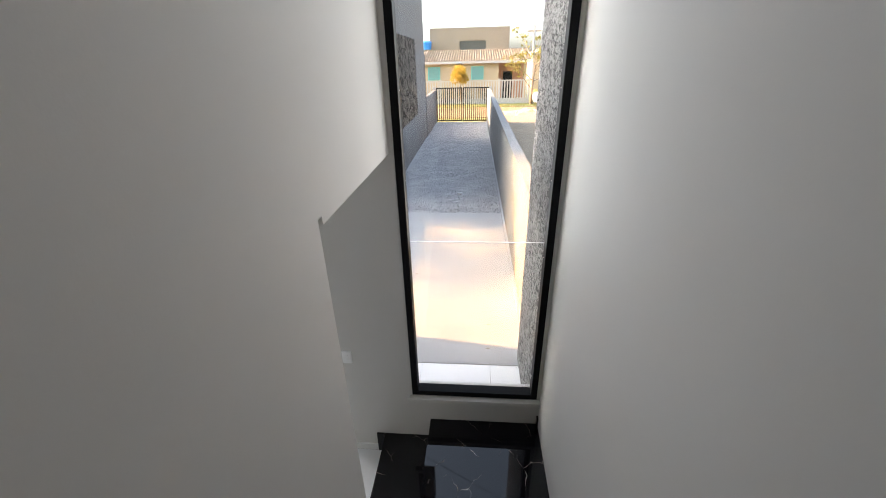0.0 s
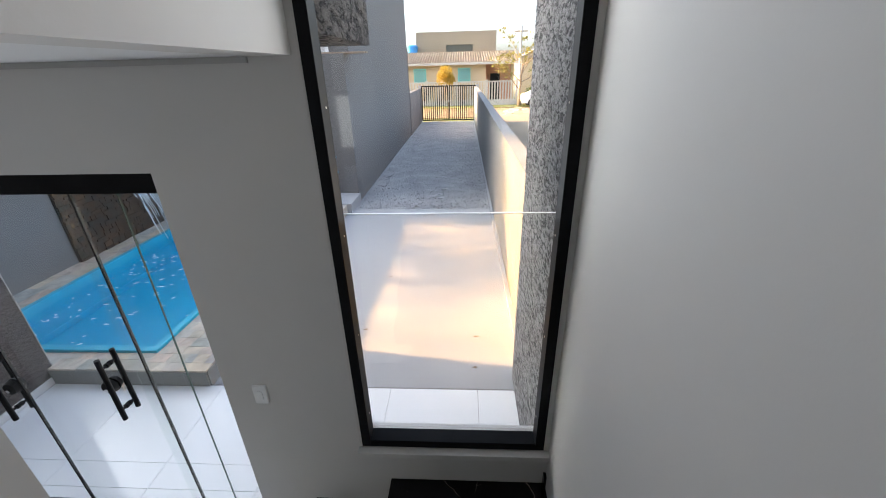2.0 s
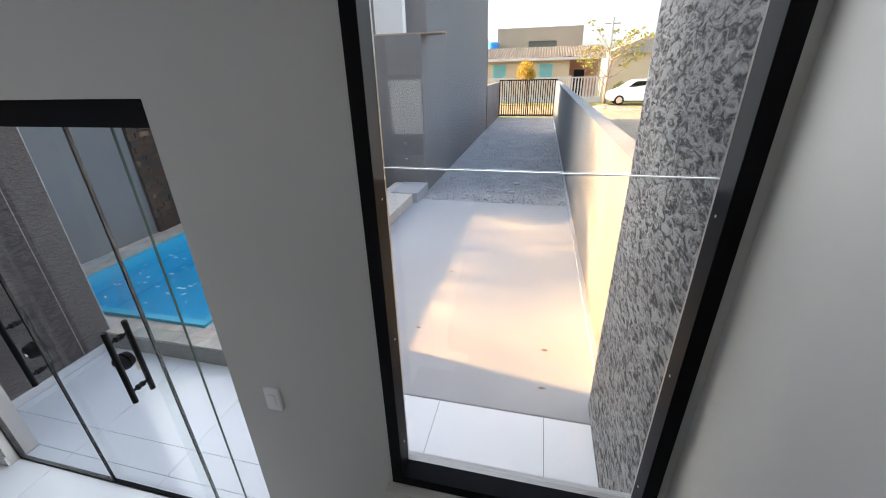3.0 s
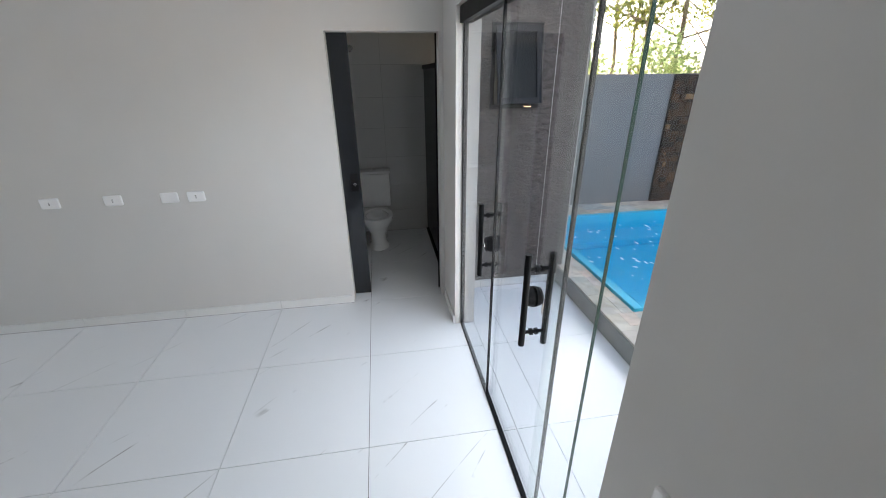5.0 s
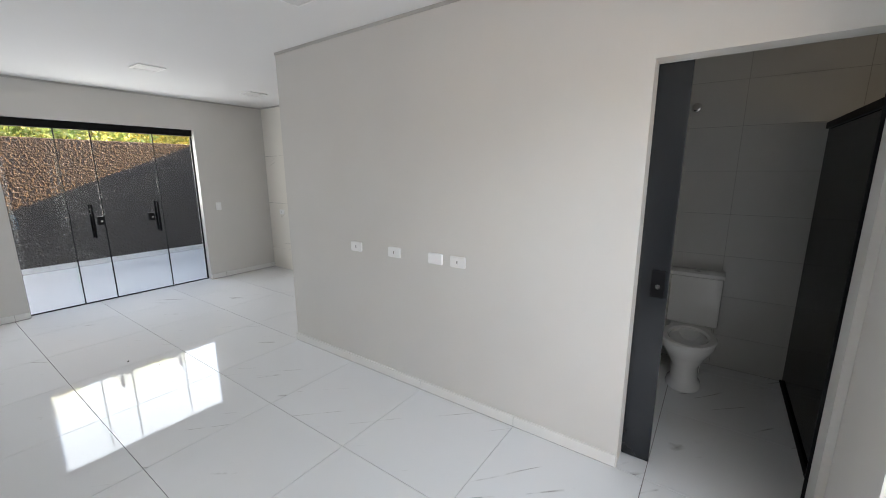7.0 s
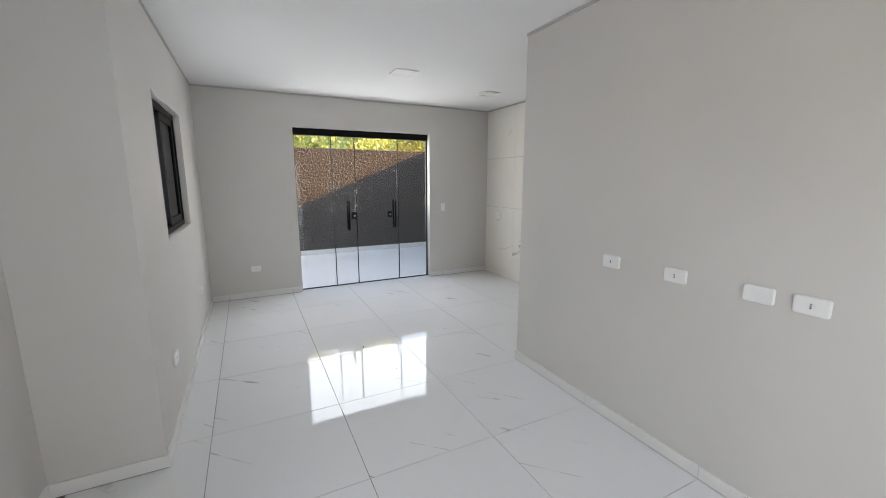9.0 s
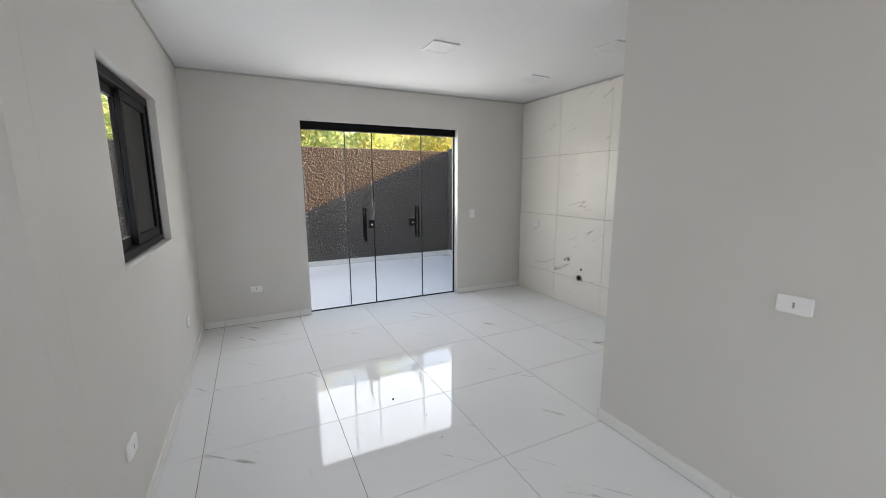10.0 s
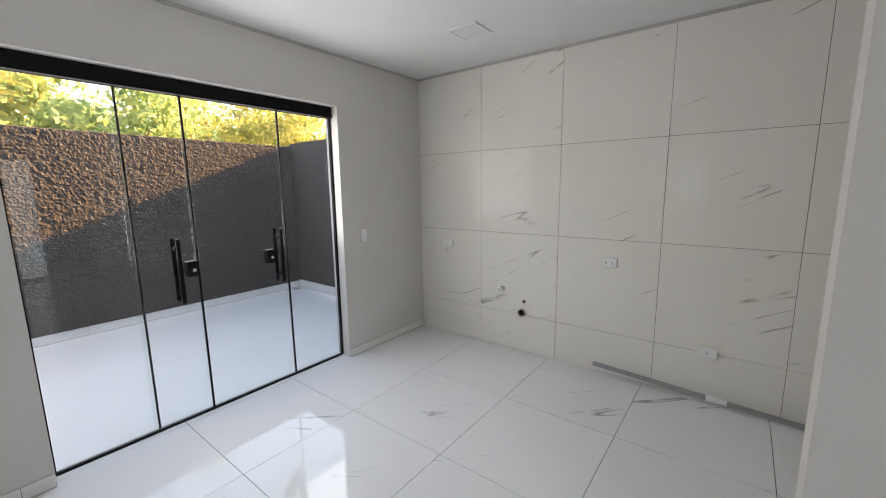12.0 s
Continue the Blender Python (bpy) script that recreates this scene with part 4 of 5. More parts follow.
for k in range(420):
    d, a = 0.25 + 2.1 * g.uniform(), g.uniform(-2.3, 2.3)
    x, y = -0.75 + d * math.cos(a) * 0.9, 3.72 + d * math.sin(a)
    if not (PX0 + 0.1 < x < PX1 - 0.06 and PY0 + 0.06 < y < PY1 - 0.1):
        continue
    rad, turn = g.uniform(0.006, 0.026), a + 1.57 + g.normal() * 0.35
    vs = []
    for i in range(9):
        q, rr = 2 * math.pi * i / 9, rad * g.uniform(0.55, 1.2)
        u, v = 1.5 * rr * math.cos(q), 0.65 * rr * math.sin(q)
        vs.append(bm.verts.new((x + u * math.cos(turn) - v * math.sin(turn), y + u * math.sin(turn) + v * math.cos(turn), 0.101)))
    top = bm.verts.new((x, y, 0.107))
    for p, q in zip(vs, vs[1:] + vs[:1]):
        bm.faces.new((p, q, top))
thing("foam", bm, plain("white_foam_and_glints", (0.82, 0.86, 0.88), 0.5, 0, 0.05, 30, 0.5, 90), "white flecks on the pool water for foam and painted sky glints", "foam", kind="stuff")


def stone_mat(name, stops, rough=0.75, scale=9.0, islands=False):
    m = Mat(name, (0.4, 0.4, 0.4), rough, 0, 0.25)
    base = m.ramp(m.t.nodes.new("ShaderNodeNewGeometry").outputs["Random Per Island"] if islands else m.random(), stops)
    n = m.noise(scale, 6, 0.6)
    m.colour(m.mix(base, m.ramp(n, [(0.3, (0.62, 0.62, 0.62)), (0.7, (1.15, 1.15, 1.15))]), 1.0, "MULTIPLY"))
    m.bump(m.noise(40, 5), 0.5, 0.006)
    return m.m


SLATE = stone_mat("mixed_slate", [(0.0, (0.36, 0.37, 0.33)), (0.18, (0.60, 0.50, 0.37)), (0.34, (0.43, 0.43, 0.40)), (0.5, (0.68, 0.55, 0.40)),
                                  (0.66, (0.50, 0.49, 0.44)), (0.82, (0.60, 0.47, 0.37)), (1.0, (0.44, 0.42, 0.40))], 0.4)
EDGE_STONE = plain("grey_deck_edging", (0.25, 0.245, 0.23), 0.7, 0, 0.16, 4, 0.3, 40)
LEDGE_TONES = [(0.0, (0.022, 0.016, 0.012)), (0.3, (0.048, 0.031, 0.021)), (0.5, (0.085, 0.047, 0.026)), (0.7, (0.034, 0.027, 0.023)),
               (0.9, (0.075, 0.040, 0.022)), (0.97, (0.13, 0.075, 0.04)), (1.0, (0.34, 0.20, 0.10))]
LEDGE = stone_mat("rusty_ledge_stone", LEDGE_TONES, 0.85, 14)
LEDGE_SMALL = stone_mat("rusty_ledge_chips", LEDGE_TONES, 0.85, 14, True)
DARK_MORTAR = plain("dark_mortar", (0.03, 0.026, 0.023), 0.95, 0, 0.2, 12, 0.4, 60)
MORTAR = plain("grey_mortar", (0.50, 0.46, 0.40), 0.95, 0, 0.15, 12, 0.4, 60)
deck = structure("pool_deck", bmesh.new(), MORTAR, "raised deck round the pool clad in mixed slate", "deck")
bm = bmesh.new()
for x0, x1, y0, y1 in ((PX1 + 0.071, 1.362, 1.072, 6.29), (-0.068, PX1 + 0.071, 1.072, PY0 - 0.071), (-1.719, PX0 - 0.071, 1.112, 6.29), (PX0 - 0.071, -0.0685, 1.112, PY0 - 0.071)):
    add_box(bm, x0, x1, y0, y1, -0.12, DECK - 0.008)
bm.to_mesh(deck.data)
bm.free()
rng = random.Random(4)


def paving(parent, x0, x1, y0, y1, z, w, d, material, name="stone"):
    """Rows of flat stones of uneven width, set with open joints."""
    y = y0
    while y < y1 - 0.02:
        dd = min(d * rng.uniform(0.75, 1.25), y1 - y)
        x = x0 - rng.uniform(0, w * 0.4)
        while x < x1 - 0.02:
            ww = w * rng.uniform(0.6, 1.4)
            a, b = max(x, x0), min(x + ww, x1)
            x += ww
            if b - a < 0.025:
                continue
            b2 = bmesh.new()
            j = 0.0003
            pts = [(a + j, y + j), (b - j, y + j), (b - j, y + dd - j), (a + j, y + dd - j)]
            cx, cy = (a + b) / 2, y + dd / 2
            pts = [(px - cx + rng.uniform(-0.002, 0.002), py - cy + rng.uniform(-0.002, 0.002)) for px, py in pts]
            h = rng.uniform(0, 0.003)
            lo = [b2.verts.new((px, py, -0.012)) for px, py in pts]
            hi = [b2.verts.new((px * 0.992, py * 0.992, h)) for px, py in pts]
            b2.faces.new(hi)
            for k in range(4):
                b2.faces.new((lo[k], lo[(k + 1) % 4], hi[(k + 1) % 4], hi[k]))
            s = new(name, finish(name, b2, material))
            s.parent = parent
            s.location = (cx, cy, z)
        y += dd


paving(deck, PX1 + 0.072, 1.372, 1.062, 4.0, DECK, 0.125, 0.12, SLATE)
paving(deck, -0.068, PX1 + 0.071, 1.062, PY0 - 0.072, DECK, 0.15, 0.11, SLATE)
paving(deck, -1.718, PX0 - 0.072, 1.75, 5.6, DECK, 0.26, 0.30, SLATE)
for k in range(7):
    x0 = -0.066 + k * 0.205
    part("edging", box(x0, min(x0 + 0.203, 1.372), 1.056, 1.0715, -0.012, DECK - 0.013), EDGE_STONE, deck)
for k in range(10):
    y0 = 1.074 + k * 0.25
    part("edging", box(1.3625, 1.376, y0, y0 + 0.247, -0.12, DECK - 0.013), EDGE_STONE, deck)

panel = holder("stone_cladding", (-1.7, 3.9, DECK), "panel of dark rust-flecked ledge stone on the pool wall", "stone cladding", kind="structure")
part("backing", box(-1.7195, -1.695, 3.13, 4.75, DECK - 0.006, 1.757), DARK_MORTAR, panel)
z = DECK
chips = bmesh.new()
while z < 1.74:
    h = rng.choice((0.035, 0.05, 0.065, 0.08))
    y = 3.13 - rng.uniform(0, 0.06)
    while y < 4.75:
        ww = rng.choice((0.045, 0.065, 0.09, 0.13))
        a, b, t = max(y, 3.13), min(y + ww, 4.75), min(z + h, 1.757)
        x1 = -1.68 + rng.uniform(0, 0.026)
        y += ww
        if b - a < 0.015:
            continue
        if 0.8 < z < 1.45:
            part("stone", box(-1.6945, x1, a + 0.001, b - 0.001, z + 0.001, t - 0.001), LEDGE, panel)
        else:
            add_box(chips, -1.6945, x1, a + 0.001, b - 0.001, z + 0.001, t - 0.001)
    z += h
tagged(part("small_stones", chips, LEDGE_SMALL, panel, "rows of small dark ledge stones"), kind="stuff")

spout = holder("waterfall_spout", (-1.6, 3.75, 1.5), "steel blade waterfall spout on the stone cladding", "waterfall spout")
bm = box(-1.672, -1.28, 3.50, 4.0, 1.50, 1.508)
add_box(bm, -1.672, -1.28, 3.50, 3.508, 1.508, 1.575)
add_box(bm, -1.672, -1.28, 3.992, 4.0, 1.508, 1.575)
add_box(bm, -1.672, -1.32, 3.508, 3.992, 1.567, 1.575)
part("blade", bm, CHROME, spout)
bm = bmesh.new()
rows = []
for i in range(26):
    s = i / 25
    x, zz = -1.28 + 0.62 * s, 1.50 - 1.40 * s * s
    rows.append([bm.verts.new((x + 0.02 * noise.noise((k * 0.7, i * 0.35, 1)), 3.515 + 0.47 * k / 14 * (1 - 0.12 * s) + 0.03 * s, zz)) for k in range(15)])
for p, q in zip(rows, rows[1:]):
    for k in range(14):
        if not (noise.noise((k * 0.55, p[0].co.z * 3.0, 7)) > 0.32 and p[0].co.z < 1.2):
            bm.faces.new((p[k], p[k + 1], q[k + 1], q[k]))
part("water_sheet", bm, glass_mat("falling_water", (0.86, 0.90, 0.93), 1.0), spout, "falling sheet of water", True)
FROTH = plain("white_falling_water", (0.80, 0.84, 0.87), 0.3, 0, 0.04, 30)
bm = bmesh.new()
for k in range(70):
    y0, s0, push = rng.uniform(3.515, 3.985), rng.uniform(0.05, 0.8), rng.uniform(0.5, 0.74)
    p = None
    for i in range(5):
        s = min(1.0, s0 + 0.05 * i)
        q = Vector((-1.28 + push * s + rng.uniform(-0.008, 0.008), y0 + 0.03 * (y0 - 3.75) * i + rng.uniform(-0.006, 0.006), 1.50 - 1.40 * s * s))
        if p is not None:
            add_tube(bm, p, q, 0.003, 0.0045, 5)
        p = q
tagged(part("water_strands", bm, FROTH, spout, "white strands of falling water", True), kind="stuff")


# ---- trees ----
def leaf_mat(name, a, b, glow=0.5):
    m = bpy.data.materials.new(name)
    m.use_nodes = True
    t = m.node_tree
    t.nodes.remove(t.nodes["Principled BSDF"])
    rnd = t.nodes.new("ShaderNodeNewGeometry").outputs["Random Per Island"]
    rp = t.nodes.new("ShaderNodeValToRGB")
    rp.color_ramp.elements[0].color, rp.color_ramp.elements[1].color = (*a, 1), (*b, 1)
    t.links.new(rnd, rp.inputs[0])
    d, tl = t.nodes.new("ShaderNodeBsdfDiffuse"), t.nodes.new("ShaderNodeBsdfTranslucent")
    mx = t.nodes.new("ShaderNodeMixShader")
    mx.inputs[0].default_value = glow
    t.links.new(rp.outputs[0], d.inputs[0])
    t.links.new(rp.outputs[0], tl.inputs[0])
    t.links.new(d.outputs[0], mx.inputs[1])
    t.links.new(tl.outputs[0], mx.inputs[2])
    t.links.new(mx.outputs[0], t.nodes["Material Output"].inputs[0])
    return m


LEAF = leaf_mat("sunlit_leaves", (0.06, 0.09, 0.02), (0.30, 0.31, 0.07), 0.5)
LEAF_LIME = leaf_mat("lime_leaves", (0.24, 0.34, 0.12), (0.50, 0.56, 0.27), 0.5)
LEAF_YELLOW = leaf_mat("yellow_leaves", (0.28, 0.20, 0.03), (0.42, 0.30, 0.06), 0.5)
LEAF_PALE = leaf_mat("pale_green_leaves", (0.24, 0.27, 0.07), (0.52, 0.48, 0.16), 0.45)
BARK = plain("grey_brown_bark", (0.20, 0.155, 0.11), 0.95, 0, 0.3, 5, 0.6, 30)


def leaves(parent, blobs, n, size, material, seed):
    """Many small folded leaves in loose clumps."""
    g = np.random.default_rng(seed)
    verts, faces = [], []
    for k in range(n):
        c, r = blobs[int(g.integers(len(blobs)))]
        v = g.normal(size=3)
        v /= np.linalg.norm(v) + 1e-6
        p = np.array(c) + v * np.array(r) * g.uniform(0.35, 1.0) ** 0.6
        a, b = g.normal(size=3), g.normal(size=3)
        a /= np.linalg.norm(a)
        b -= a * (a @ b)
        b /= np.linalg.norm(b)
        s = size * g.uniform(0.6, 1.4)
        i = len(verts)
        verts += [p - a * s, p + b * s * 0.45, p + a * s, p - b * s * 0.45]
        faces.append((i, i + 1, i + 2, i + 3))
    me = bpy.data.meshes.new("crown")
    me.from_pydata([tuple(map(float, v)) for v in verts], [], faces)
    me.materials.append(material)
    ob = new("crown", me)
    ob.parent = parent
    ob.matrix_basis = parent.matrix_basis.inverted()
    return ob


def tree(x, y, z0, h, spread, label, material=None, n=2600, size=0.14, seed=1, trunk=0.11, limbs=6, low=0.4, clump=0.5):
    """A tapered trunk, crooked limbs, and leaves in clumps at the limbs' ends."""
    r = random.Random(seed)
    t = holder("tree", (x, y, z0), label, "tree")
    bm = bmesh.new()
    p, rad = Vector((x, y, z0)), trunk
    line = [p]
    for k in range(5):
        q = p + Vector((r.uniform(-0.12, 0.12), r.uniform(-0.12, 0.12), 1.0)).normalized() * h * 0.16
        add_tube(bm, p, q, rad, rad * 0.85, 9, False)
        p, rad = q, rad * 0.85
        line.append(p)
    blobs = []
    for k in range(limbs):
        base = line[2 + k % 4] if k else line[-1]
        ang = 2 * math.pi * (k / limbs) + r.uniform(-0.4, 0.4)
        d = Vector((math.cos(ang), math.sin(ang), r.uniform(0.35, 1.1))).normalized()
        q, rr = base, rad * 0.75
        for s in range(4):
            e = q + (d + Vector((r.uniform(-0.3, 0.3), r.uniform(-0.3, 0.3), r.uniform(-0.1, 0.35)))).normalized() * spread * 0.32
            add_tube(bm, q, e, rr, rr * 0.7, 7, False)
            q, rr = e, rr * 0.7
            if s >= 1:
                f = clump * spread * r.uniform(0.45, 0.8)
                blobs.append((tuple(e), (f, f, f * 0.6)))
                tw = e + Vector((r.uniform(-1, 1), r.uniform(-1, 1), r.uniform(0, 1))).normalized() * spread * 0.3
                add_tube(bm, e, tw, rr * 0.6, rr * 0.3, 5, False)
                blobs.append((tuple(tw), (f * 0.7, f * 0.7, f * 0.45)))
    part("trunk", bm, BARK, t, "", True)
    leaves(t, blobs, n, size, material or LEAF, seed)
    return t


LBL = "leafy tree with thin trunk and sunlit yellow-green leaves"
for k, (x, y, h, s) in enumerate(((-6.6, 6.8, 5.5, 2.0),  (-8.6, 7.2, 6.5, 2.5), (-5.4, 8.3, 5.0, 2.0), (-11.5, 8.0, 7.0, 2.8), (-9.6, 10.4, 7.0, 3.0), (-14.0, 10.5, 8.0, 3.4), (-6.8, 12.0, 6.0, 2.6), (-13.0, 13.5, 8.0, 3.2))):
    tree(x, y, -0.14, h, s, LBL, LEAF, 9500, 0.055, 10 + k, 0.09, 8, 0.3, 0.55)
# two far trees, added to filter the sun that falls on the drive
for k, (x, y, h, s) in enumerate(((-18.5, 4.9, 8.4, 2.3), (-20.0, 7.0, 9.0, 2.3))):
    tree(x, y, -0.14, h, s, "tall slender tree with a thin crown, added to dapple the drive's sun", LEAF, 6500, 0.055, 70 + k, 0.1, 8, 0.3, 0.6)
for k, (x, y, h, s) in enumerate(((-2.6, -12.4, 2.5, 1.4), (-0.2, -12.0, 2.3, 1.4), (2.0, -12.3, 2.6, 1.5), (4.2, -12.0, 2.5, 1.4), (-5.2, -13.0, 2.8, 1.6), (1.0, -15.0, 2.9, 1.9), (-3.6, -15.5, 3.0, 1.9), (6.5, -14, 2.9, 1.8))):
    tree(x, y, -0.14, h, s, "bushy tree with sunlit yellow-green leaves behind the yard wall", LEAF_LIME if k % 2 else LEAF_PALE, 6500, 0.065, 40 + k, 0.08, 8, 0.3, 0.7)
hedge = holder("hedge", (-5.5, 6, -0.14), "sunlit hedge beyond the pool wall", "hedge")
leaves(hedge, [((-5.0 - 0.4 * (k % 3), 2.9 + 0.7 * k, 1.45 + 0.2 * math.sin(2.1 * k)), (0.7, 0.6, 1.1)) for k in range(12)], 14000, 0.055, LEAF_LIME, 77)
annex = holder("garden_shed", (-4.1, 7.5, -0.14), "pale rendered shed beyond the pool wall", "shed")
part("wall", box(-4.9, -3.2, 6.5, 8.7, -0.14, 2.4), plain("pale_render", (0.55, 0.54, 0.52), 0.9, 0, 0.08, 1), annex)
part("roof", box(-5.0, -3.1, 6.4, 8.8, 2.401, 2.48), CONCRETE, annex)

# ---- drive details ----
planks = holder("plank_stack", (1.3, 6.5, 2.77), "weathered boards laid on the wall top", "boards")
WOOD = plain("weathered_board", (0.34, 0.25, 0.18), 0.9, 0, 0.2, 7, 0.3, 40)
for k in range(3):
    part("board", box(-0.8 + 0.08 * k, 1.80 + 0.07 * k - 0.05 * k * k, 6.31 + 0.13 * k, 6.43 + 0.13 * k, 2.762, 2.785 + 0.004 * k), WOOD, planks)
ww = holder("window_4", (0.9, 6.71, 3.2), "white upper window in the neighbouring building", "window", kind="structure")
part("pane", box(0.45, 0.98, 6.69, 6.715, 2.80, 3.55), plain("milky_pane", (0.55, 0.55, 0.53), 0.3, 0, 0.04), ww)
part("window_frame", box(0.99, 1.04, 6.67, 6.715, 2.765, 3.6), PLASTIC, ww)
taps = holder("garden_tap", (0.9, 6.29, 0.9), "small chrome garden tap on the grey wall", "tap")
for zz in (0.62, 0.92):
    bm = tube((1.05, 6.299, zz), (1.05, 6.24, zz), 0.014)
    add_tube(bm, (1.02, 6.25, zz + 0.02), (1.08, 6.25, zz + 0.02), 0.009)
    part("spigot", bm, CHROME, taps, "", True)

STONE_PALE = plain("pale_pebble", (0.55, 0.55, 0.56), 0.9, 0, 0.1, 20)
g = np.random.default_rng(8)
bm = bmesh.new()
for k in range(1500):
    y = 5.8 + 13.6 * g.uniform() ** 1.7
    x, r = g.uniform(1.5, 4.08), g.uniform(0.008, 0.026)
    bmesh.ops.create_icosphere(bm, subdivisions=1, radius=r, matrix=Matrix.LocRotScale((x, y, -0.02 + r * 0.3), Euler(g.uniform(0, 3, 3)), (1, g.uniform(0.6, 1), 0.6)))
thing("gravel_stones", bm, GRAVEL, "loose pale gravel stones on the drive", "gravel", kind="stuff")
for x, y, r in ((3.15, 7.1, 0.06), (3.10, 6.45, 0.05), (3.0, 8.9, 0.035)):
    bm = bmesh.new()
    bmesh.ops.create_icosphere(bm, subdivisions=2, radius=r, matrix=Matrix.LocRotScale((x, y, 0.0), None, (1.3, 0.8, 0.5)))
    thing("rock", bm, STONE_PALE, "small white stone lying on the gravel", "stone", "loose white stones")
leaf_litter = ((2.4, 5.3), (2.86, 5.35), (2.62, 3.05), (2.55, 1.9), (3.7, 1.8), (3.68, 1.35))
for x, y in leaf_litter:
    bm = bmesh.new()
    vs = [bm.verts.new(p) for p in ((x - 0.03, y, -0.010), (x, y + 0.012, -0.004), (x + 0.035, y + 0.004, -0.006), (x + 0.005, y - 0.012, -0.010))]
    bm.faces.new(vs)
    bmesh.ops.solidify(bm, geom=bm.faces[:], thickness=0.001)
    thing("dry_leaf", bm, BARK, "small dry brown leaf on the concrete", "leaf", "dry leaves")

gate = holder("gate", (2.85, 19.62, 0), "black steel bar gate with two leaves, shut", "gate")
for x0, x1 in ((1.47, 2.83), (2.86, 4.20)):
    bm = bmesh.new()
    for a, b, z0, z1 in ((x0, x0 + 0.05, 0.03, 1.70), (x1 - 0.05, x1, 0.03, 1.70), (x0 + 0.05, x1 - 0.05, 1.65, 1.70), (x0 + 0.05, x1 - 0.05, 0.03, 0.08)):
        add_box(bm, a, b, 19.60, 19.64, z0, z1)
    lf = part("gate_frame", bm, BLACK, gate)
    k = x0 + 0.13
    while k < x1 - 0.07:
        part("bar", box(k, k + 0.038, 19.606, 19.634, 0.08, 1.65), BLACK, gate)
        k += 0.108
part("latch", box(2.80, 2.90, 19.58, 19.6, 0.95, 1.0), CHROME, gate)
for x in (1.30, 4.21):
    structure("gate_pillar", box(x, x + 0.16, 19.62, 19.78, -0.13, 1.72), CONCRETE, "pale rendered gate pillar", "pillar")

# ---- across the road ----
structure("road", box(-60, 60, 22.0, 27.5, -0.14, -0.10), ASPHALT_SAND, "pale sandy road", "road")
CREAM = plain("cream_house_paint", (0.46, 0.36, 0.245), 0.85, 0, 0.06, 0.5)
TEAL = plain("teal_window_paint", (0.16, 0.50, 0.47), 0.5, 0, 0.08, 2)
WHITE_FENCE = plain("white_fence_paint", (0.46, 0.44, 0.41), 0.7, 0, 0.06, 2)
ROOF = plain("brown_fibre_cement", (0.27, 0.235, 0.20), 0.9, 0, 0.15, 1.2)
house = holder("house", (2.0, 33.0, -0.14), "cream single-storey house with ribbed roof and teal windows", "house")
part("wall", box(-7, 5.4, 33.0, 39.5, -0.14, 2.86), CREAM, house)
part("wall", box(5.41, 7.7, 35.2, 39.5, -0.14, 2.86), plain("brick_red_paint", (0.40, 0.20, 0.12), 0.85, 0, 0.1, 0.6), house, "red-brown porch wall")
part("porch_post", box(7.45, 7.65, 33.1, 33.3, -0.14, 2.8), CREAM, house)
door = part("door", box(5.9, 6.7, 35.14, 35.19, -0.14, 2.0), DARK, house, "dark front door")
bm = bmesh.new()
nx, seg = 76, 4
row = []
for i in range(nx * seg + 1):
    x = -7.4 + 15.4 * i / (nx * seg)
    dz = 0.032 * math.cos(2 * math.pi * i / seg)
    row.append((bm.verts.new((x, 32.5, 2.90 + dz)), bm.verts.new((x, 36.6, 3.78 + dz)), bm.verts.new((x, 40.4, 2.90 + dz))))
for p, q in zip(row, row[1:]):
    bm.faces.new((p[0], q[0], q[1], p[1]))
    bm.faces.new((p[1], q[1], q[2], p[2]))
bmesh.ops.solidify(bm, geom=bm.faces[:], thickness=0.02)
part("roof", bm, ROOF, house, "brown ribbed fibre-cement roof", True)
part("fascia", box(-7.4, 8.0, 32.46, 32.5, 2.70, 2.88), WHITE_FENCE, house)
for x0 in (-4.0, -0.42, 3.15):
    wv = part("window", box(x0, x0 + 1.02, 32.95, 33.0, 1.48, 2.48), TEAL, house, "teal barred window")
    part("pane", box(x0 + 0.06, x0 + 0.96, 32.94, 32.949, 1.54, 2.42), plain("pale_blue_glass", (0.20, 0.34, 0.34), 0.2, 0, 0.05), wv)
    bm = bmesh.new()
    for k in range(1, 6):
        add_box(bm, x0 + 0.17 * k - 0.012, x0 + 0.17 * k + 0.012, 32.915, 32.935, 1.5, 2.46)
        add_box(bm, x0 + 0.02, x0 + 1.0, 32.915, 32.935, 1.48 + 0.166 * k - 0.012, 1.48 + 0.166 * k + 0.012)
    part("grille", bm, TEAL, wv)
bm = bmesh.new()
for k in range(4):
    add_tube(bm, (2.0 + 0.12 * k, 32.42, 2.62), (2.0 + 0.12 * k, 32.42, 2.72), 0.04)
part("insulator", bm, DARK, house)

fence = holder("fence", (2, 29.5, -0.14), "white precast fence with slim pickets", "fence")
part("plinth", box(-8, 8.0, 29.45, 29.6, -0.14, 0.30), WHITE_FENCE, fence)
part("top_rail", box(-8, 8.0, 29.46, 29.58, 1.50, 1.58), WHITE_FENCE, fence)
for k in range(8):
    part("post", box(-8 + 2.2 * k, -7.82 + 2.2 * k, 29.44, 29.61, 0.301, 1.66), WHITE_FENCE, fence)
pk = finish("picket", box(-0.045, 0.045, -0.03, 0.03, 0, 1.198), WHITE_FENCE)
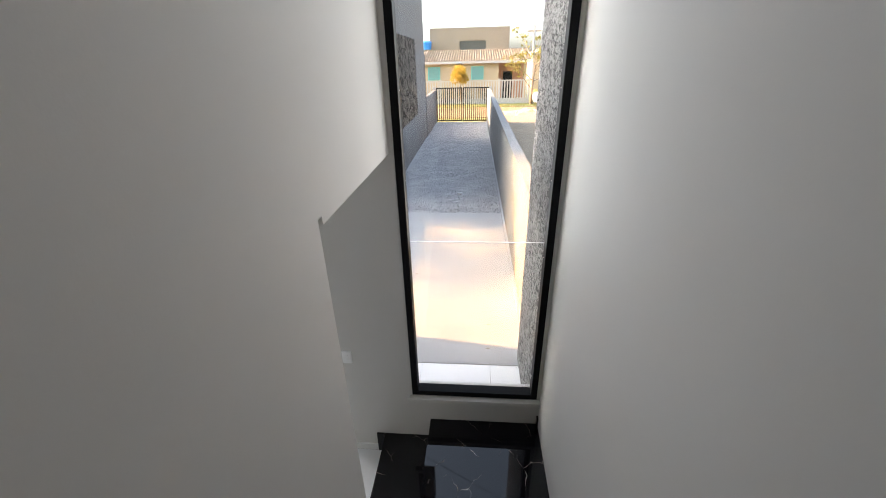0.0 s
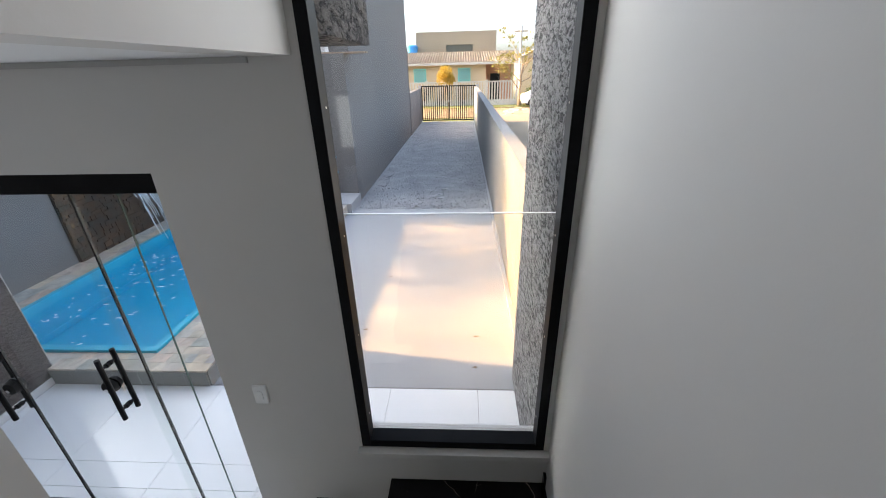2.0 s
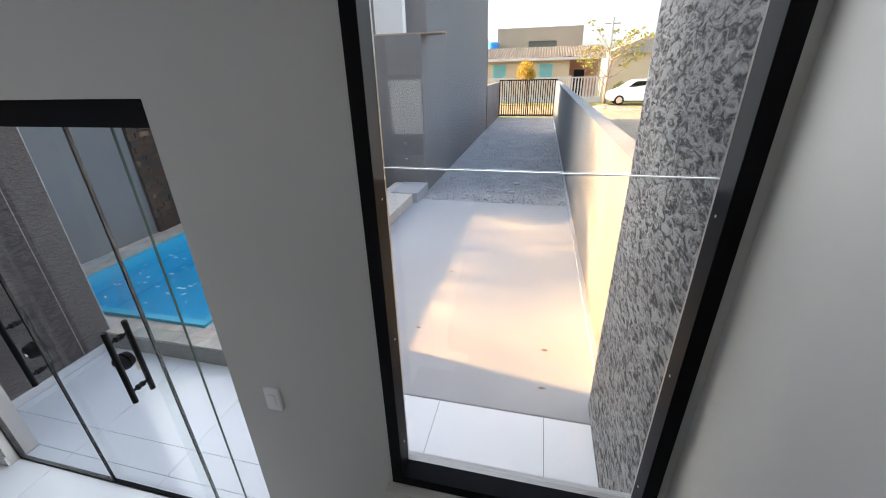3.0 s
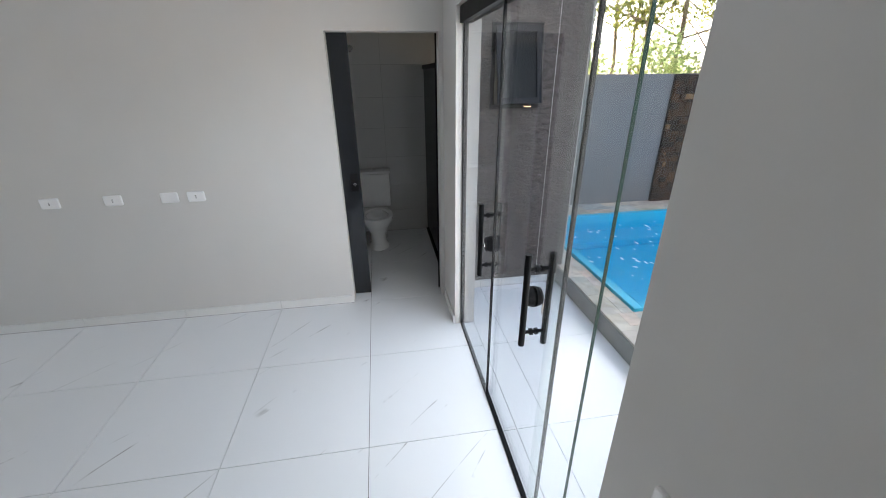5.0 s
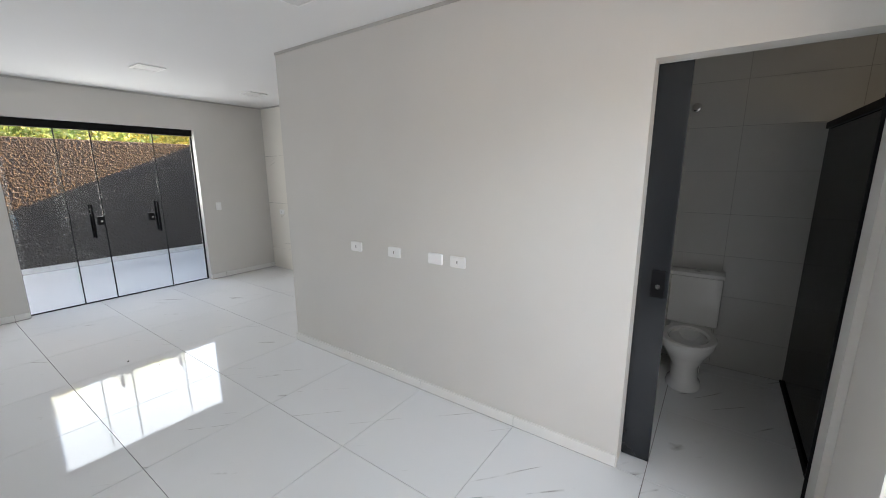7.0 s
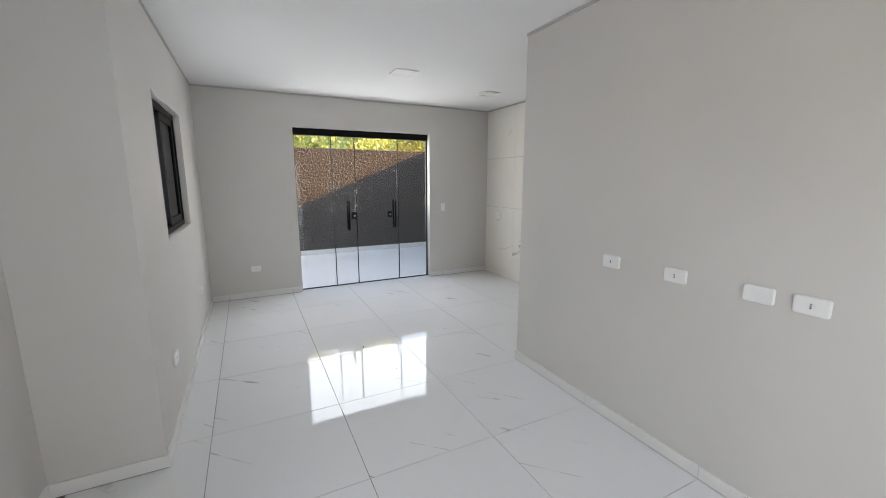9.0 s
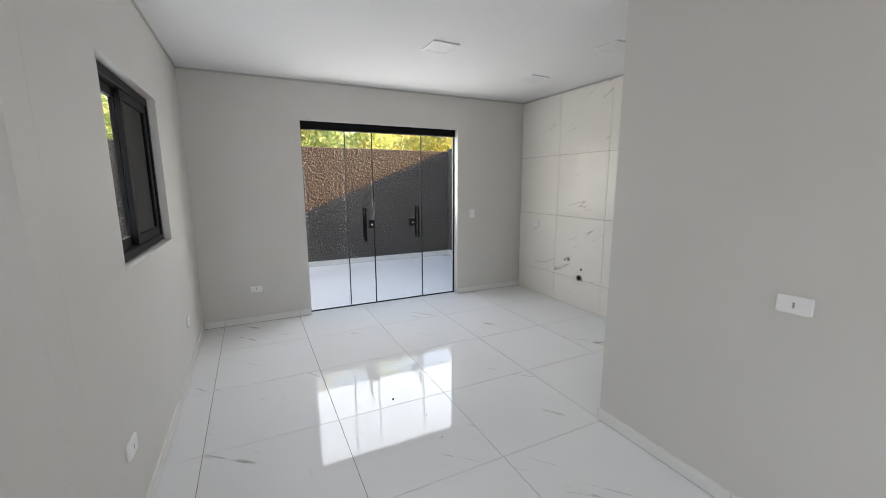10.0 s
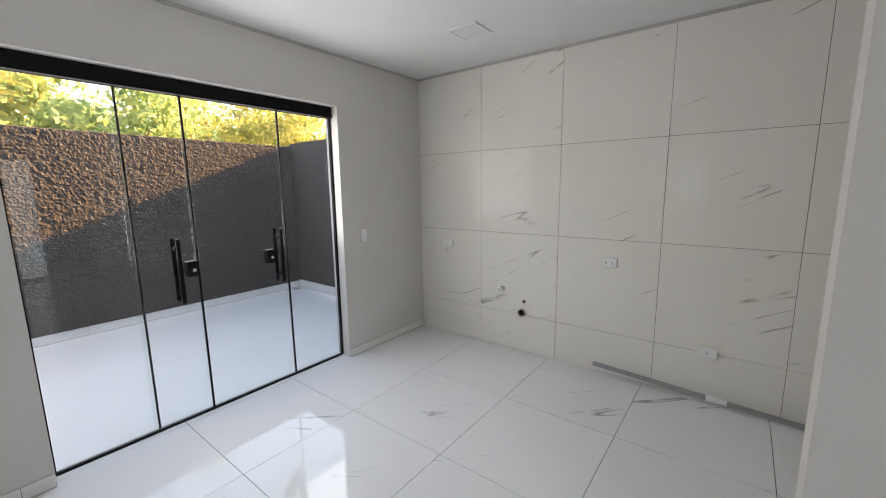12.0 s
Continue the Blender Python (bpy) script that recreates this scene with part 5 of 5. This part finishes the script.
for k in range(78):
    x = -7.7 + 0.2 * k
    p = new("picket", pk)
    p.parent = fence
    p.matrix_basis = fence.matrix_basis.inverted() @ Matrix.Translation((x, 29.52, 0.301))
verge = structure("verge", box(-40, 40, 27.5, 29.44, -0.14, -0.07), GRASS, "strip of yellowing grass before the fence", "grass")

RAW = plain("raw_stained_render", (0.26, 0.22, 0.175), 0.95, 0, 0.16, 0.25)
block = holder("concrete_house", (2.7, 52, -0.14), "unfinished flat-roofed house in raw stained render", "house")
part("wall", wall("y", 52.0, 52.3, -2.15, 7.6, -0.14, 6.5, [(1.5, 4.76, 3.9, 5.08)]), RAW, block)
part("wall", box(-2.15, 7.6, 57, 57.3, -0.14, 6.4), RAW, block)
part("wall", box(-2.15, -1.9, 52.31, 56.99, -0.14, 6.4), RAW, block)
part("wall", box(7.35, 7.6, 52.31, 56.99, -0.14, 6.4), RAW, block)
part("roof", box(-1.89, 7.34, 52.31, 56.99, 6.0, 6.2), RAW, block)
part("shutter", box(1.52, 4.74, 52.12, 52.2, 3.92, 5.06), plain("dark_shutter", (0.07, 0.075, 0.07), 0.6), block)
tank = holder("water_tank", (-2.5, 52, 4.2), "round blue plastic water tank on a stand", "water tank")
BLUE = plain("blue_plastic", (0.03, 0.22, 0.62), 0.4, 0, 0.05)
part("body", tube((-2.55, 51.4, 4.2), (-2.55, 51.4, 4.95), 0.55, 0.66, 24), BLUE, tank, "", True)
part("lid", tube((-2.55, 51.4, 4.951), (-2.55, 51.4, 5.12), 0.68, 0.45, 24), BLUE, tank, "", True)
part("stand", box(-3.2, -2.16, 51, 52.5, -0.14, 4.199), RAW, tank)
gable = holder("house", (12.5, 46, -0.14), "pale orange house with a gabled end", "house")
part("wall", box(9.8, 17, 45, 52, -0.14, 3.3), CREAM, gable)
bm = bmesh.new()
vs = [bm.verts.new(p) for p in ((9.3, 44.6, 3.301), (17.5, 44.6, 3.301), (13.4, 44.6, 4.9), (9.3, 52.3, 3.301), (17.5, 52.3, 3.301), (13.4, 52.3, 4.9))]
for f in ((0, 1, 2), (3, 5, 4), (0, 3, 4, 1), (1, 4, 5, 2), (2, 5, 3, 0)):
    bm.faces.new([vs[i] for i in f])
part("roof", bm, ROOF, gable)

pole = holder("utility_pole", (7.75, 30.2, -0.14), "grey concrete utility pole with cables", "utility pole")
part("pole", tube((7.78, 30.2, -0.14), (7.70, 30.2, 5.1), 0.12, 0.08, 12), CONCRETE, pole, "", True)
part("crossarm", box(7.2, 8.2, 30.16, 30.24, 4.7, 4.78), WOOD, pole)
for k, (za, zb) in enumerate(((7.4, 7.0), (7.65, 7.3))):
    cu = bpy.data.curves.new("cable", "CURVE")
    cu.dimensions, cu.bevel_depth = "3D", 0.014
    sp = cu.splines.new("POLY")
    sp.points.add(14)
    for i in range(15):
        s = i / 14
        sp.points[i].co = (-14 + 30 * s, 26 + 0.5 * k, za + (zb - za) * s - 0.9 * 4 * s * (1 - s) + 0.9 * s, 1)
    cu.materials.append(DARK)
    cb = new("cable", cu)
    cb.parent = pole
    cb.matrix_basis = pole.matrix_basis.inverted()
tree(7.6, 28.6, -0.1, 3.3, 2.0, "crooked street tree with sparse pale green leaves", leaf_mat("dusty_leaves", (0.12, 0.13, 0.03), (0.30, 0.26, 0.07), 0.4), 800, 0.10, 91, 0.13, 8, 0.3, 0.34)
bush = holder("bush", (2.4, 28.4, -0.1), "round ornamental tree with golden yellow leaves", "bush")
part("trunk", tube((2.52, 28.4, -0.1), (2.4, 28.4, 1.5), 0.05, 0.03, 8), BARK, bush, "", True)
leaves(bush, [((2.35 + 0.3 * math.cos(k), 28.4 + 0.3 * math.sin(k), 1.75 + 0.28 * (k % 3)), (0.42, 0.42, 0.38)) for k in range(7)], 1500, 0.07, LEAF_YELLOW, 5)
hedge2 = holder("hedge", (10.5, 31, -0.1), "dark green hedge beside the road", "hedge")
leaves(hedge2, [((8.8 + 0.6 * k, 30.6, 0.5), (0.6, 0.6, 0.75)) for k in range(8)], 3000, 0.09, leaf_mat("hedge_leaves", (0.05, 0.09, 0.02), (0.12, 0.17, 0.04), 0.3), 6)
heap = holder("sand_heap", (6.9, 24, -0.1), "low heap of pale sandy rubble by the road", "sand heap")
bm = bmesh.new()
bmesh.ops.create_grid(bm, x_segments=40, y_segments=40, size=1.0, matrix=Matrix.LocRotScale((7.0, 23.6, -0.1), None, (2.2, 1.5, 1)))
for v in bm.verts:
    r = math.hypot((v.co.x - 7.0) / 2.2, (v.co.y - 23.6) / 1.5)
    v.co.z += max(0, 1 - r) * (0.32 + 0.25 * noise.noise(v.co * 1.7)) + 0.05 * noise.noise(v.co * 6) * (r < 0.95) - 0.012
part("rubble", bm, plain("pale_rubble", (0.30, 0.23, 0.15), 0.95, 0, 0.25, 3, 0.6, 15), heap, "", True)
for k in range(60):
    a, r = g.uniform(0, 6.28), g.uniform(0.1, 0.9)
    b2 = bmesh.new()
    s = g.uniform(0.03, 0.10)
    bmesh.ops.create_icosphere(b2, subdivisions=1, radius=s, matrix=Matrix.LocRotScale((7.0 + 2.0 * r * math.cos(a), 23.6 + 1.4 * r * math.sin(a), -0.08 + 0.25 * (1 - r)), None, (1.2, 0.8, 0.6)))
    part("lump", b2, STONE_PALE if k % 3 else CREAM, heap)
structure("plot", box(4.29, 40, 1.3, 21.9, -0.14, -0.06), plain("bare_soil", (0.24, 0.19, 0.135), 0.95, 0, 0.2, 1.1, 0.6, 25, 0.2, 0.02), "bare sandy building plot", "ground")

# parked car
car = holder("car", (9.4, 27.9, -0.07), "small white hatchback parked on the verge", "car")
CAR_WHITE = plain("white_car_paint", (0.78, 0.78, 0.78), 0.2, 0, 0.02)
prof = [(7.70, 0.18), (7.62, 0.45), (7.70, 0.70), (8.45, 0.92), (9.05, 1.38), (10.3, 1.43), (11.05, 0.95), (11.3, 0.85), (11.32, 0.35), (11.2, 0.18)]


def extrude(prof, y0, y1, inset=0.0):
    b2 = bmesh.new()
    lo = [b2.verts.new((x, y0 + inset * (z > 0.9), z)) for x, z in prof]
    hi = [b2.verts.new((x, y1 - inset * (z > 0.9), z)) for x, z in prof]
    n = len(prof)
    for k in range(n):
        b2.faces.new((lo[k], lo[(k + 1) % n], hi[(k + 1) % n], hi[k]))
    b2.faces.new(lo), b2.faces.new(hi)
    return b2


bm = extrude(prof, 27.1, 28.7, 0.14)
bmesh.ops.bevel(bm, geom=bm.edges[:], offset=0.05, segments=2, affect="EDGES")
part("body", bm, CAR_WHITE, car, "", True)
part("windscreen", extrude([(8.50, 0.955), (9.03, 1.345), (9.06, 1.33), (8.56, 0.945)], 27.32, 28.48), GLASS_DARK, car)
for y in (27.205, 28.587):
    part("side_window", extrude([(8.75, 0.98), (9.15, 1.30), (10.2, 1.34), (10.65, 0.99)], y, y + 0.008), GLASS_DARK, car)
for x in (8.28, 10.65):
    for y in (27.08, 28.52):
        wh = part("wheel", tube((x, y, 0.22), (x, y + 0.2, 0.22), 0.29, None, 24), DARK, car, "", True)
        part("rim", tube((x, y - 0.006, 0.22), (x, y + 0.206, 0.22), 0.19, None, 10), CHROME, wh)
part("headlight", box(7.68, 7.74, 27.2, 27.5, 0.55, 0.68, 0.01), PLASTIC, car)

# side passage seen through the side window
bench = holder("slatted_bench", (3.65, -8.7, 0), "dark slatted wooden stand against the yard wall", "stand")
for k in range(5):
    part("slat", box(3.36, 3.80, -9.0, -8.4, 0.10 + 0.21 * k, 0.17 + 0.21 * k, 0.004), plain("dark_stained_wood", (0.05, 0.035, 0.028), 0.6, 0, 0.2, 8) if k == 0 else bpy.data.materials["dark_stained_wood"], bench)
for x in (3.37, 3.745):
    for y in (-8.98, -8.46):
        part("leg", box(x, x + 0.05, y, y + 0.05, -0.004, 0.935), bpy.data.materials["dark_stained_wood"], bench)

# ---- small debris on the floor ----
for x, y, r in ((1.093, -4.396, 0.009), (0.961, -4.127, 0.004), (0.966, -3.888, 0.004)):
    bm = bmesh.new()
    bmesh.ops.create_icosphere(bm, subdivisions=1, radius=r, matrix=Matrix.LocRotScale((x, y, r * 0.45), Euler((0.3, 0.2, x)), (1.3, 0.8, 0.5)))
    thing("debris", bm, DARK, "tiny dark crumb lying on the floor tiles", "debris", "crumbs on the floor")
